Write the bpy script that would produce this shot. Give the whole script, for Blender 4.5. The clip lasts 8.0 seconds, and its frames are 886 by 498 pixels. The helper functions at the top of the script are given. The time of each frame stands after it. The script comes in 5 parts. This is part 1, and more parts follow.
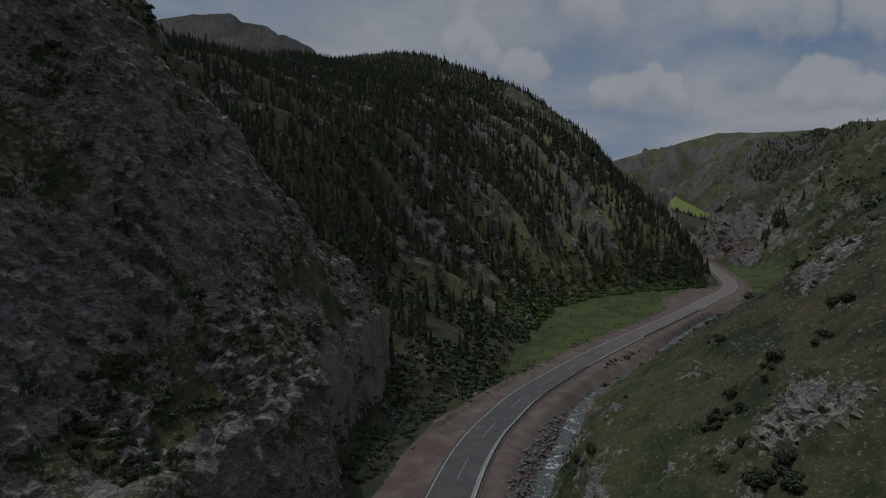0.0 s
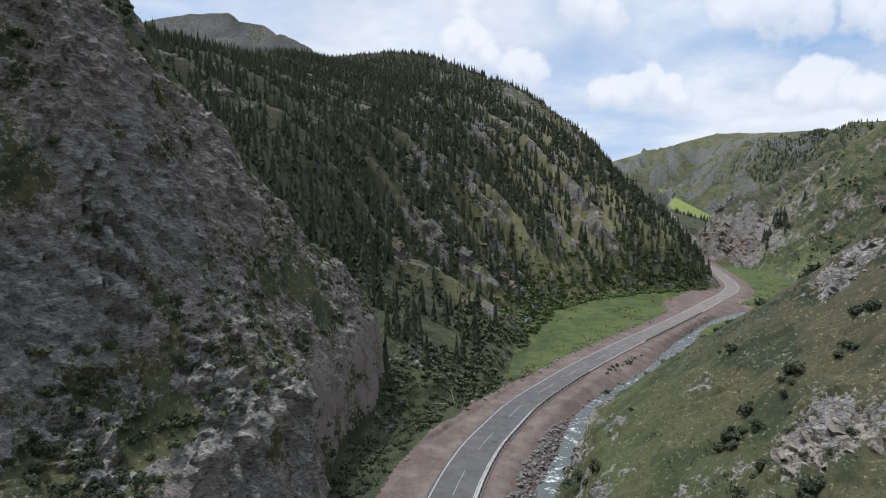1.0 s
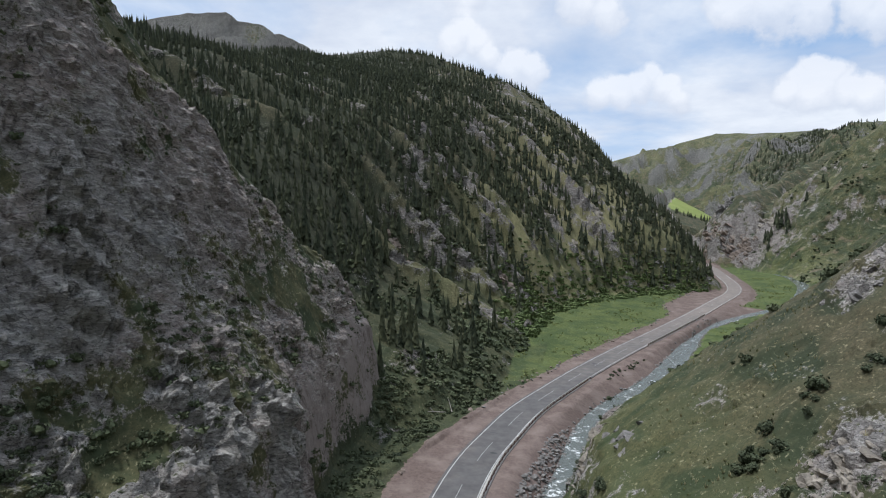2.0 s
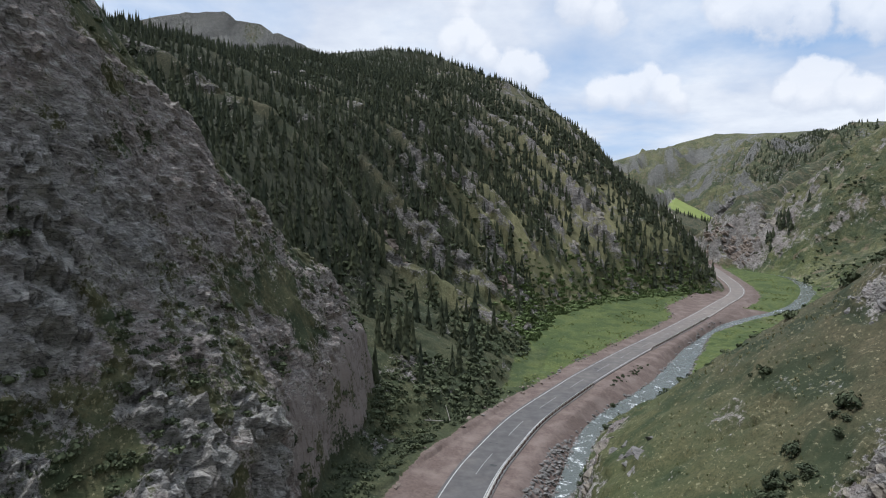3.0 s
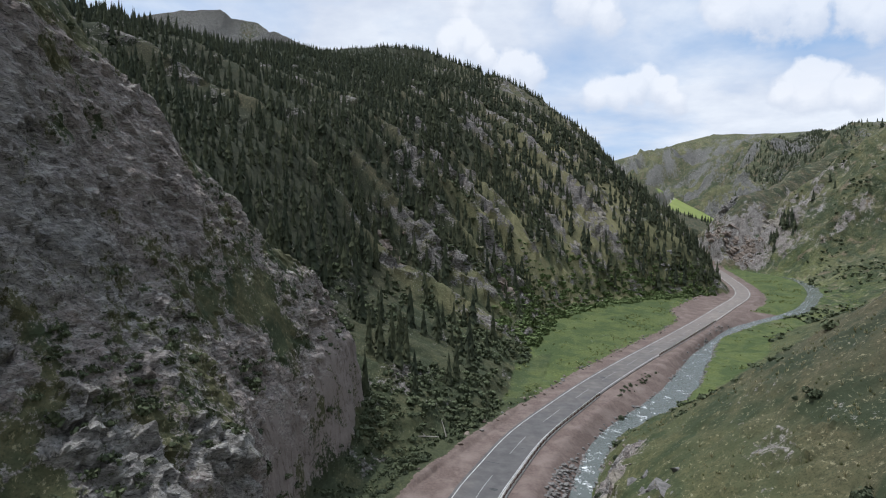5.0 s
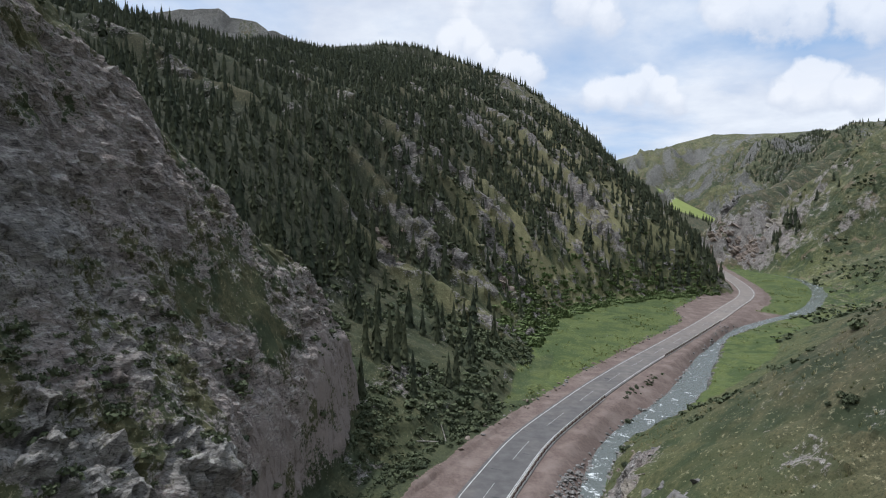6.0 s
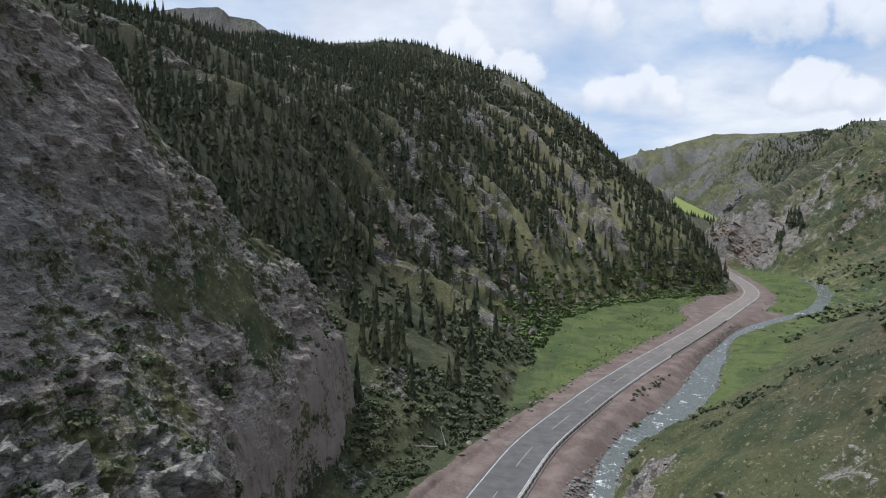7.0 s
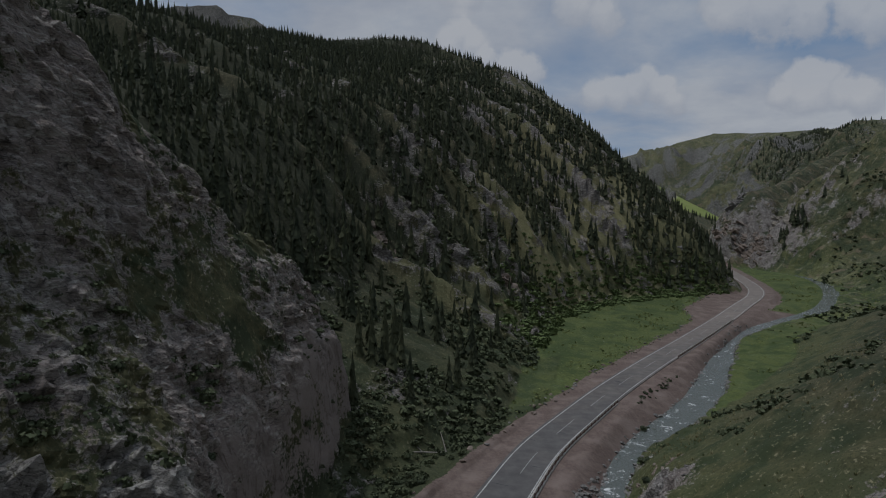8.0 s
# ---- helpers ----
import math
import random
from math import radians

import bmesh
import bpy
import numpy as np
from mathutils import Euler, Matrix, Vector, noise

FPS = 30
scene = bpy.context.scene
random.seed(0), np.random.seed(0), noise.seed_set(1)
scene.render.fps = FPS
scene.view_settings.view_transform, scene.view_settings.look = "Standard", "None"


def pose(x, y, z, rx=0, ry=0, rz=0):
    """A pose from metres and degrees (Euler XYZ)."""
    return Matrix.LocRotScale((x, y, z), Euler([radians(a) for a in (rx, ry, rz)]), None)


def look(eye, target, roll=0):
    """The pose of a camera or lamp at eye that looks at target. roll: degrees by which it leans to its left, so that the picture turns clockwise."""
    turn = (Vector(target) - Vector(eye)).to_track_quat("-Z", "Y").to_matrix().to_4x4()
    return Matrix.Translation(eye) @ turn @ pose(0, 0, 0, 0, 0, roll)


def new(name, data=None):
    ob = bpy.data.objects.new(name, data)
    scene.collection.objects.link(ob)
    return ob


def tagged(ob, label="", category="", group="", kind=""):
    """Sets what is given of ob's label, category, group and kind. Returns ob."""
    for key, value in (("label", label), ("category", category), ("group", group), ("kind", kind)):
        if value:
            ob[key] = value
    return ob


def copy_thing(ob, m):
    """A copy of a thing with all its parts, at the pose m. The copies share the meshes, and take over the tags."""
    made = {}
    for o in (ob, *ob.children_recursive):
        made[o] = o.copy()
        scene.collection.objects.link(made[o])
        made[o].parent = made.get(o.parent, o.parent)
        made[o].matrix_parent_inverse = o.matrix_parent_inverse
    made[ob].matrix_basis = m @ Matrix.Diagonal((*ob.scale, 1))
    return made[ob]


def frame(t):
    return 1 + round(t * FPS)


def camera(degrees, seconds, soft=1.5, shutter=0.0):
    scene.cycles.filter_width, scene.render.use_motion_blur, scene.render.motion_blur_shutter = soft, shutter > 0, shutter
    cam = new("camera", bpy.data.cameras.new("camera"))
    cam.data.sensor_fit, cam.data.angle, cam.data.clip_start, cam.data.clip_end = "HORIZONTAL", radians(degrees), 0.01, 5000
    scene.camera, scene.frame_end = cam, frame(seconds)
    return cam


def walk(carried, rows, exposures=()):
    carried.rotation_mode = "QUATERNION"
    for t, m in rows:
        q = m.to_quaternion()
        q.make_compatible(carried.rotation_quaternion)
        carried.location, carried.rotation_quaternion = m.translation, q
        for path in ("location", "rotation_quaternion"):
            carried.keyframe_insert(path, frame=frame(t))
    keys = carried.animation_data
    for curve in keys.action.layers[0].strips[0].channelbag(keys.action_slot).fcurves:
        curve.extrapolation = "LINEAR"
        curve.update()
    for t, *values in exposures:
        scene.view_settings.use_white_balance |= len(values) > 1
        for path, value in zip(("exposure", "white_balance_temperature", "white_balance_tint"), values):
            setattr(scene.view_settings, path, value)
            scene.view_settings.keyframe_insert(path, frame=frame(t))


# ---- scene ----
cam = camera(73.0, 8.0, 1.1)
METRES, EYE, TILT, LEAN, TURN = 40.0, 40.0, -2.5, 0.0, 0.0
ROWS = [
    (0.0, 0.0000, 0.0000, 0.0000, -0.00, -0.00, 0.00),
    (0.5, 0.0086, 0.0616, 0.0051, -0.03, 0.02, -0.02),
    (1.0, 0.0158, 0.1227, 0.0107, -0.10, 0.04, -0.02),
    (1.5, 0.0221, 0.1830, 0.0159, -0.16, 0.05, -0.03),
    (3.0, 0.0360, 0.3659, 0.0320, -0.27, 0.07, -0.05),
    (3.5, 0.0398, 0.4268, 0.0373, -0.31, 0.07, -0.07),
    (4.0, 0.0432, 0.4872, 0.0425, -0.39, 0.08, -0.07),
    (4.5, 0.0452, 0.5473, 0.0419, -0.45, 0.09, -0.08),
    (6.0, 0.0471, 0.7341, 0.0170, -0.54, 0.13, -0.12),
    (6.5, 0.0470, 0.7969, 0.0081, -0.54, 0.13, -0.13),
    (7.0, 0.0470, 0.8598, -0.0015, -0.56, 0.13, -0.14),
    (7.5, 0.0469, 0.9216, -0.0092, -0.59, 0.11, -0.15),
    (8.0, 0.0471, 0.9837, -0.0172, -0.59, 0.10, -0.16),
]
GAIN, KELVIN, TINT = 0.0, 6050, 11
FADE = [(0.0, -1.75), (0.25, -1.2), (0.5, -0.65), (0.75, -0.25), (1.0, 0.0), (7.0, 0.0), (7.25, -0.22), (7.5, -0.5), (7.75, -0.88), (8.0, -1.3)]   # the film fades in and out
walk(cam, [(t, pose(0, 0, EYE, TILT, LEAN, TURN) @ pose(METRES * x, METRES * y, METRES * z, 90 + pitch, roll, yaw)) for t, x, y, z, yaw, pitch, roll in ROWS], [(t, GAIN + f, KELVIN, TINT) for t, f in FADE])

# ---- light ----
SUN_AZ, SUN_EL = radians(-74), radians(70)   # azimuth from +y, clockwise; the sun stands to the left and a little ahead
sun_way = Vector((math.sin(SUN_AZ) * math.cos(SUN_EL), math.cos(SUN_AZ) * math.cos(SUN_EL), math.sin(SUN_EL)))
sun_data = bpy.data.lights.new("sun", "SUN")
sun_data.energy, sun_data.angle, sun_data.color = 2.75, radians(1.5), (1.0, 0.965, 0.9)
sun = new("sun", sun_data)
sun.matrix_world = look((0, 0, 0), -sun_way) 
sun.location = (-300, 200, 600)

world = bpy.data.worlds.new("sky")
scene.world = world
world.use_nodes = True
wn, wl = world.node_tree.nodes, world.node_tree.links
wn.clear()


def wnode(kind, **values):
    n = wn.new(kind)
    for key, value in values.items():
        n.inputs[key].default_value = value
    return n


sky = wn.new("ShaderNodeTexSky")
sky.sky_type, sky.sun_disc = "NISHITA", False
sky.sun_elevation, sky.sun_rotation = SUN_EL, SUN_AZ
sky.altitude, sky.air_density, sky.dust_density, sky.ozone_density = 2200, 1.0, 0.6, 1.0
coord = wn.new("ShaderNodeTexCoord")
sep = wn.new("ShaderNodeSeparateXYZ")
wl.new(coord.outputs["Generated"], sep.inputs[0])


def wmath(op, a, b=None, clamp=False):
    n = wn.new("ShaderNodeMath")
    n.operation, n.use_clamp = op, clamp
    for i, v in enumerate((a, b)):
        if v is None:
            continue
        if isinstance(v, (int, float)):
            n.inputs[i].default_value = v
        else:
            wl.new(v, n.inputs[i])
    return n.outputs[0]


# clouds: a high veil seen in perspective, thicker towards the horizon, and heaps of cumulus in front of it
lift = wmath("ADD", wmath("MAXIMUM", sep.outputs["Z"], 0.0), 0.16)
flat = wn.new("ShaderNodeCombineXYZ")
wl.new(wmath("DIVIDE", sep.outputs["X"], lift), flat.inputs[0])
wl.new(wmath("DIVIDE", sep.outputs["Y"], lift), flat.inputs[1])


def wramp(value, lo, a, hi, b):
    n = wn.new("ShaderNodeValToRGB")
    n.color_ramp.elements[0].position, n.color_ramp.elements[0].color = lo, a
    n.color_ramp.elements[1].position, n.color_ramp.elements[1].color = hi, b
    wl.new(value, n.inputs[0])
    return n.outputs["Color"]


def wmix(f, a, b):
    n = wn.new("ShaderNodeMix")
    n.data_type = "RGBA"
    for socket, v in ((n.inputs["Factor"], f), (n.inputs["A"], a), (n.inputs["B"], b)):
        if isinstance(v, (float, tuple)):
            socket.default_value = v
        else:
            wl.new(v, socket)
    return n.outputs["Result"]


BLACK, WHITE = (0, 0, 0, 1), (1, 1, 1, 1)
veil_noise = wnode("ShaderNodeTexNoise", Scale=0.85, Detail=8.0, Roughness=0.55, Distortion=0.3)
wl.new(flat.outputs[0], veil_noise.inputs["Vector"])
tone_noise = wnode("ShaderNodeTexNoise", Scale=1.7, Detail=6.0, Roughness=0.6)
wl.new(flat.outputs[0], tone_noise.inputs["Vector"])
air = wmix(0.6, sky.outputs["Color"], (5.0, 6.9, 9.4, 1))
veil = wramp(tone_noise.outputs["Fac"], 0.34, (6.4, 6.9, 7.8, 1), 0.62, (8.6, 8.9, 9.2, 1))
heaven = wmix(wramp(veil_noise.outputs["Fac"], 0.33, BLACK, 0.53, WHITE), air, veil)
puff_noise = wnode("ShaderNodeTexNoise", Scale=24.0, Detail=9.0, Roughness=0.58)
wl.new(coord.outputs["Generated"], puff_noise.inputs["Vector"])
PUFFS = [
    (0.511, 0.833, 0.212, 0.022),
    (0.496, 0.845, 0.199, 0.021),
    (0.530, 0.825, 0.198, 0.023),
    (0.518, 0.836, 0.182, 0.031),
    (0.551, 0.815, 0.177, 0.021),
    (0.570, 0.804, 0.171, 0.023),
    (0.489, 0.853, 0.183, 0.018),
    (0.037, 0.954, 0.298, 0.025),
    (0.019, 0.959, 0.282, 0.027),
    (0.059, 0.959, 0.278, 0.025),
    (0.075, 0.962, 0.261, 0.022),
    (0.114, 0.963, 0.244, 0.027),
    (0.145, 0.960, 0.239, 0.025),
    (0.320, 0.921, 0.221, 0.019),
    (0.305, 0.929, 0.210, 0.026),
    (0.341, 0.918, 0.203, 0.024),
    (0.278, 0.939, 0.203, 0.025),
    (0.250, 0.948, 0.199, 0.021),
    (0.361, 0.914, 0.184, 0.019),
    (0.416, 0.858, 0.301, 0.036),
    (0.461, 0.836, 0.297, 0.039),
    (0.503, 0.816, 0.285, 0.037),
    (0.545, 0.789, 0.283, 0.038),
    (0.404, 0.858, 0.317, 0.032),
    (0.575, 0.774, 0.266, 0.032),
    (0.214, 0.918, 0.334, 0.036),
    (0.252, 0.915, 0.314, 0.026),
    (0.044, 0.934, 0.354, 0.035),
]


def heaps(rise):
    """How deep a direction lies inside the heaps of cloud, lifted by a share of their size."""
    total = None
    for px_, py_, pz_, pr_ in PUFFS:
        n = wn.new("ShaderNodeVectorMath")
        n.operation = "DISTANCE"
        wl.new(coord.outputs["Generated"], n.inputs[0])
        n.inputs[1].default_value = (px_, py_, pz_ + rise * pr_)
        here = wmath("SUBTRACT", 1.0, wmath("DIVIDE", n.outputs["Value"], pr_ * 1.25))
        total = here if total is None else wmath("MAXIMUM", total, here)
    return total


rough_edge = wmath("MULTIPLY", wmath("SUBTRACT", puff_noise.outputs["Fac"], 0.5), 1.5)
heap = wramp(wmath("ADD", heaps(0.0), rough_edge), 0.04, BLACK, 0.36, (0.78, 0.78, 0.78, 1))
heap_tone = wramp(wmath("ADD", wmath("ADD", heaps(0.55), rough_edge), 0.35), 0.25, (6.9, 7.3, 8.0, 1), 0.95, (9.4, 9.45, 9.5, 1))
heaven = wmix(heap, heaven, heap_tone)
# the veil glows round the sun
toward = wn.new("ShaderNodeVectorMath")
toward.operation = "DOT_PRODUCT"
wl.new(coord.outputs["Generated"], toward.inputs[0])
toward.inputs[1].default_value = sun_way
glow = wmath("ADD", 1.0, wmath("MULTIPLY", wmath("MAXIMUM", wmath("SUBTRACT", toward.outputs["Value"], 0.66), 0.0), 3.6))
bright = wn.new("ShaderNodeVectorMath")
bright.operation = "SCALE"
wl.new(heaven, bright.inputs[0])
wl.new(glow, bright.inputs["Scale"])
heaven = bright.outputs[0]
back = wnode("ShaderNodeBackground", Strength=0.1)
wl.new(heaven, back.inputs["Color"])
wout = wn.new("ShaderNodeOutputWorld")
wl.new(back.outputs[0], wout.inputs[0])


# ---- materials ----
class Mat:
    """A node material with short helpers."""

    def __init__(self, name, rough=0.9, spec=0.25):
        self.m = bpy.data.materials.new(name)
        self.m.use_nodes = True
        self.n, self.l = self.m.node_tree.nodes, self.m.node_tree.links
        self.b = self.n["Principled BSDF"]
        self.b.inputs["Roughness"].default_value = rough
        self.b.inputs["Specular IOR Level"].default_value = spec
        self.pos = self.n.new("ShaderNodeNewGeometry").outputs["Position"]

    def put(self, socket, v):
        if isinstance(v, (int, float)):
            socket.default_value = v
        elif isinstance(v, tuple):
            socket.default_value = (*v, 1.0) if len(v) == 3 and len(socket.default_value) == 4 else v
        else:
            self.l.new(v, socket)

    def noise(self, scale, detail=5.0, rough=0.55, stretch=None, distort=0.0, vec=None):
        t = self.n.new("ShaderNodeTexNoise")
        t.inputs["Scale"].default_value, t.inputs["Detail"].default_value = scale, detail
        t.inputs["Roughness"].default_value, t.inputs["Distortion"].default_value = rough, distort
        v = vec or self.pos
        if stretch:
            mp = self.n.new("ShaderNodeMapping")
            mp.inputs["Scale"].default_value = stretch[:3]
            if len(stretch) > 3:
                mp.inputs["Rotation"].default_value = [radians(a) for a in stretch[3:6]]
            self.l.new(v, mp.inputs["Vector"])
            v = mp.outputs[0]
        self.l.new(v, t.inputs["Vector"])
        return t.outputs["Fac"]

    def blocks(self, scale, stretch, warp=0.35, dip=-35):
        """Broken rock along the bedding: a random value for each face and the distance to its edge."""
        wob = self.n.new("ShaderNodeTexNoise")
        wob.inputs["Scale"].default_value, wob.inputs["Detail"].default_value = scale * 1.3, 3.0
        self.l.new(self.pos, wob.inputs["Vector"])
        mix = self.n.new("ShaderNodeVectorMath")
        mix.operation = "MULTIPLY_ADD"
        self.l.new(wob.outputs["Color"], mix.inputs[0])
        mix.inputs[1].default_value = (warp / scale,) * 3
        self.l.new(self.pos, mix.inputs[2])
        turn = self.n.new("ShaderNodeVectorRotate")
        turn.rotation_type = "X_AXIS"
        turn.inputs["Angle"].default_value = radians(-dip)
        self.l.new(mix.outputs[0], turn.inputs["Vector"])
        mp = self.n.new("ShaderNodeMapping")
        mp.inputs["Scale"].default_value = stretch
        self.l.new(turn.outputs[0], mp.inputs["Vector"])
        out = []
        for feature in ("F1", "DISTANCE_TO_EDGE"):
            t = self.n.new("ShaderNodeTexVoronoi")
            t.feature = feature
            t.inputs["Scale"].default_value = scale
            self.l.new(mp.outputs[0], t.inputs["Vector"])
            out.append(t)
        sp = self.n.new("ShaderNodeSeparateColor")
        self.l.new(out[0].outputs["Color"], sp.inputs[0])
        return sp.outputs[0], out[1].outputs["Distance"]

    def math(self, op, a, b=0.0, clamp=False):
        t = self.n.new("ShaderNodeMath")
        t.operation, t.use_clamp = op, clamp
        self.put(t.inputs[0], a), self.put(t.inputs[1], b)
        return t.outputs[0]

    def span(self, v, lo, hi, a=0.0, b=1.0):
        t = self.n.new("ShaderNodeMapRange")
        self.put(t.inputs["Value"], v)
        for key, x in (("From Min", lo), ("From Max", hi), ("To Min", a), ("To Max", b)):
            t.inputs[key].default_value = x
        return t.outputs[0]

    def mix(self, f, a, b):
        t = self.n.new("ShaderNodeMix")
        t.data_type = "RGBA"
        self.put(t.inputs["Factor"], f), self.put(t.inputs["A"], a), self.put(t.inputs["B"], b)
        return t.outputs["Result"]

    def attr(self, name):
        t = self.n.new("ShaderNodeAttribute")
        t.attribute_name = name
        return t.outputs["Fac"]

    def rand(self):
        return self.n.new("ShaderNodeObjectInfo").outputs["Random"]

    def bump(self, h, strength=0.5, dist=0.3, after=None):
        t = self.n.new("ShaderNodeBump")
        t.inputs["Strength"].default_value, t.inputs["Distance"].default_value = strength, dist
        self.l.new(h, t.inputs["Height"])
        if after:
            self.l.new(after, t.inputs["Normal"])
        return t.outputs[0]

    def done(self, colour, normal=None, rough=None):
        self.put(self.b.inputs["Base Color"], colour)
        if normal:
            self.l.new(normal, self.b.inputs["Normal"])
        if rough is not None:
            self.put(self.b.inputs["Roughness"], rough)
        return self.m


def ground_material():
    m = Mat("mountain_ground", 0.95, 0.15)
    n_big, n_mid, n_fine = m.noise(0.035, 4), m.noise(0.22, 6, 0.6), m.noise(1.7, 6, 0.68)
    grit = m.noise(4.5, 5, 0.7)
    strata = m.noise(0.7, 7, 0.66, stretch=(0.5, 0.5, 1.5, 25, -18, 0), distort=0.6)
    # bare rock: grey limestone, brown and reddish in broad patches, broken along its bedding
    block, block_edge = m.blocks(0.42, (0.8, 0.6, 1.7))
    chip, chip_edge = m.blocks(1.35, (0.8, 0.55, 1.8), 0.5)
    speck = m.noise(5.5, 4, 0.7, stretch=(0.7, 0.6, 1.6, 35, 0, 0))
    hollow_shade = m.noise(0.75, 7, 0.7, stretch=(1.0, 0.8, 1.2, 35, 0, 0), distort=0.4)
    rock = m.mix(m.span(n_mid, 0.35, 0.65), (0.258, 0.252, 0.244), (0.352, 0.34, 0.327))
    rock = m.mix(m.math("MULTIPLY", m.span(n_big, 0.38, 0.56), 0.75), rock, (0.355, 0.288, 0.258))
    rock = m.mix(m.attr("red"), rock, m.mix(m.span(n_mid, 0.3, 0.7), (0.31, 0.255, 0.232), (0.415, 0.355, 0.322)))
    rock = m.mix(m.attr("pale"), rock, m.mix(m.span(strata, 0.35, 0.62), (0.28, 0.267, 0.25), (0.45, 0.43, 0.40)))
    # darker rock tone; on the far range it also paints in the ravines' shade
    rock = m.mix(m.attr("dark_rock"), rock, m.mix(m.span(n_mid, 0.3, 0.7), (0.082, 0.083, 0.076), (0.15, 0.147, 0.132)))
    # light and dark facets: relief that flat light hides, put into the colour
    rock = m.mix(m.span(block, 0.0, 0.5, 0.24, 0.0), rock, (0.10, 0.095, 0.09))
    rock = m.mix(m.span(block, 0.6, 1.0, 0.0, 0.22), rock, (0.36, 0.34, 0.315))
    rock = m.mix(m.span(chip, 0.0, 0.35, 0.36, 0.0), rock, (0.085, 0.08, 0.077))
    rock = m.mix(m.span(chip, 0.72, 0.98, 0.0, 0.5), rock, (0.40, 0.38, 0.35))
    # hollows and cracks: crevice shade painted near-black, spread at random
    rock = m.mix(m.span(hollow_shade, 0.34, 0.40, 0.6, 0.0), rock, (0.05, 0.048, 0.045))
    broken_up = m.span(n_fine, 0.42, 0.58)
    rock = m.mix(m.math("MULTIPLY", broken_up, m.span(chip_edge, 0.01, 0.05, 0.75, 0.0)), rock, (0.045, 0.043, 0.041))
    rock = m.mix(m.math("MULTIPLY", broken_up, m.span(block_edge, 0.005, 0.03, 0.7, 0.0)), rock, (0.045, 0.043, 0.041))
    shard, _ = m.blocks(3.1, (0.8, 0.5, 1.7), 0.5)
    rock = m.mix(m.span(shard, 0.0, 0.3, 0.26, 0.0), rock, (0.08, 0.076, 0.072))
    rock = m.mix(m.span(shard, 0.75, 1.0, 0.0, 0.3), rock, (0.45, 0.43, 0.395))
    bare = m.span(m.attr("dark_rock"), 0.0, 1.0, 1.0, 0.15)
    # ledge dashes: bright edges and dark gaps painted into the colour
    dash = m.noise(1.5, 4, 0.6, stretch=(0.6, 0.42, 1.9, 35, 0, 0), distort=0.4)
    rock = m.mix(m.math("MULTIPLY", bare, m.span(dash, 0.57, 0.605, 0.0, 0.7)), rock, (0.53, 0.505, 0.465))
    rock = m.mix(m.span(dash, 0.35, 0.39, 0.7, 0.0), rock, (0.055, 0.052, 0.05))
    rock = m.mix(m.math("MULTIPLY", bare, m.span(speck, 0.60, 0.66, 0.0, 0.7)), rock, (0.43, 0.41, 0.375))
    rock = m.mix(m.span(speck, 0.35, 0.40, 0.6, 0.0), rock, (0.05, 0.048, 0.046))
    # bare earthy wall at the cliff's foot, smooth, with a few upright cracks
    seam = m.noise(0.2, 7, 0.62, stretch=(1.0, 1.0, 0.35), distort=1.2)
    earth = m.mix(m.span(n_mid, 0.3, 0.7), (0.205, 0.172, 0.155), (0.27, 0.233, 0.212))
    earth = m.mix(m.span(n_fine, 0.4, 0.6, 0.3, 0.0), earth, (0.17, 0.135, 0.118))
    earth = m.mix(m.span(m.math("ABSOLUTE", m.math("SUBTRACT", seam, 0.5)), 0.0, 0.02, 0.6, 0.0), earth, (0.06, 0.042, 0.038))
    worn = m.math("ADD", m.attr("earth"), m.span(n_mid, 0.3, 0.7, -0.5, 0.35))
    rock = m.mix(m.span(worn, 0.35, 0.75), rock, earth)
    # thin dry grass and herbs, with dark mats of low juniper and pale straw
    mats = m.noise(0.11, 7, 0.62, distort=0.5)
    straw = m.noise(2.6, 6, 0.7, stretch=(1.0, 0.6, 0.5, 0, 0, 35))
    dry = m.mix(m.span(n_fine, 0.35, 0.65), (0.054, 0.05, 0.029), (0.11, 0.096, 0.058))
    dry = m.mix(m.span(n_mid, 0.4, 0.62), dry, (0.062, 0.064, 0.037))
    dry = m.mix(m.span(mats, 0.50, 0.57, 0.0, 0.85), dry, (0.03, 0.04, 0.023))
    dry = m.mix(m.span(straw, 0.58, 0.63, 0.0, 0.7), dry, (0.28, 0.25, 0.16))
    dry = m.mix(m.span(grit, 0.40, 0.47, 0.6, 0.0), dry, (0.032, 0.037, 0.022))
    lush = m.mix(m.span(n_fine, 0.35, 0.65), (0.055, 0.075, 0.026), (0.135, 0.155, 0.052))
    lush = m.mix(m.span(n_mid, 0.45, 0.62), lush, (0.10, 0.125, 0.048))
    lush = m.mix(m.span(mats, 0.46, 0.57, 0.0, 0.75), lush, (0.045, 0.068, 0.026))
    lush = m.mix(m.span(straw, 0.60, 0.66, 0.0, 0.6), lush, (0.30, 0.31, 0.18))
    lush = m.mix(m.span(grit, 0.40, 0.48, 0.5, 0.0), lush, (0.03, 0.05, 0.018))
    lush = m.mix(m.attr("hay"), lush, m.mix(m.span(n_big, 0.35, 0.65), (0.16, 0.205, 0.055), (0.22, 0.25, 0.08)))
    grass = m.mix(m.attr("lush"), dry, lush)
    # pale dry grass, brightened in colour to stand for sunlight on it
    grass = m.mix(m.math("MULTIPLY", m.attr("sere_sun"), 0.8), grass, m.mix(m.span(n_fine, 0.35, 0.65), (0.17, 0.157, 0.078), (0.32, 0.295, 0.16)))
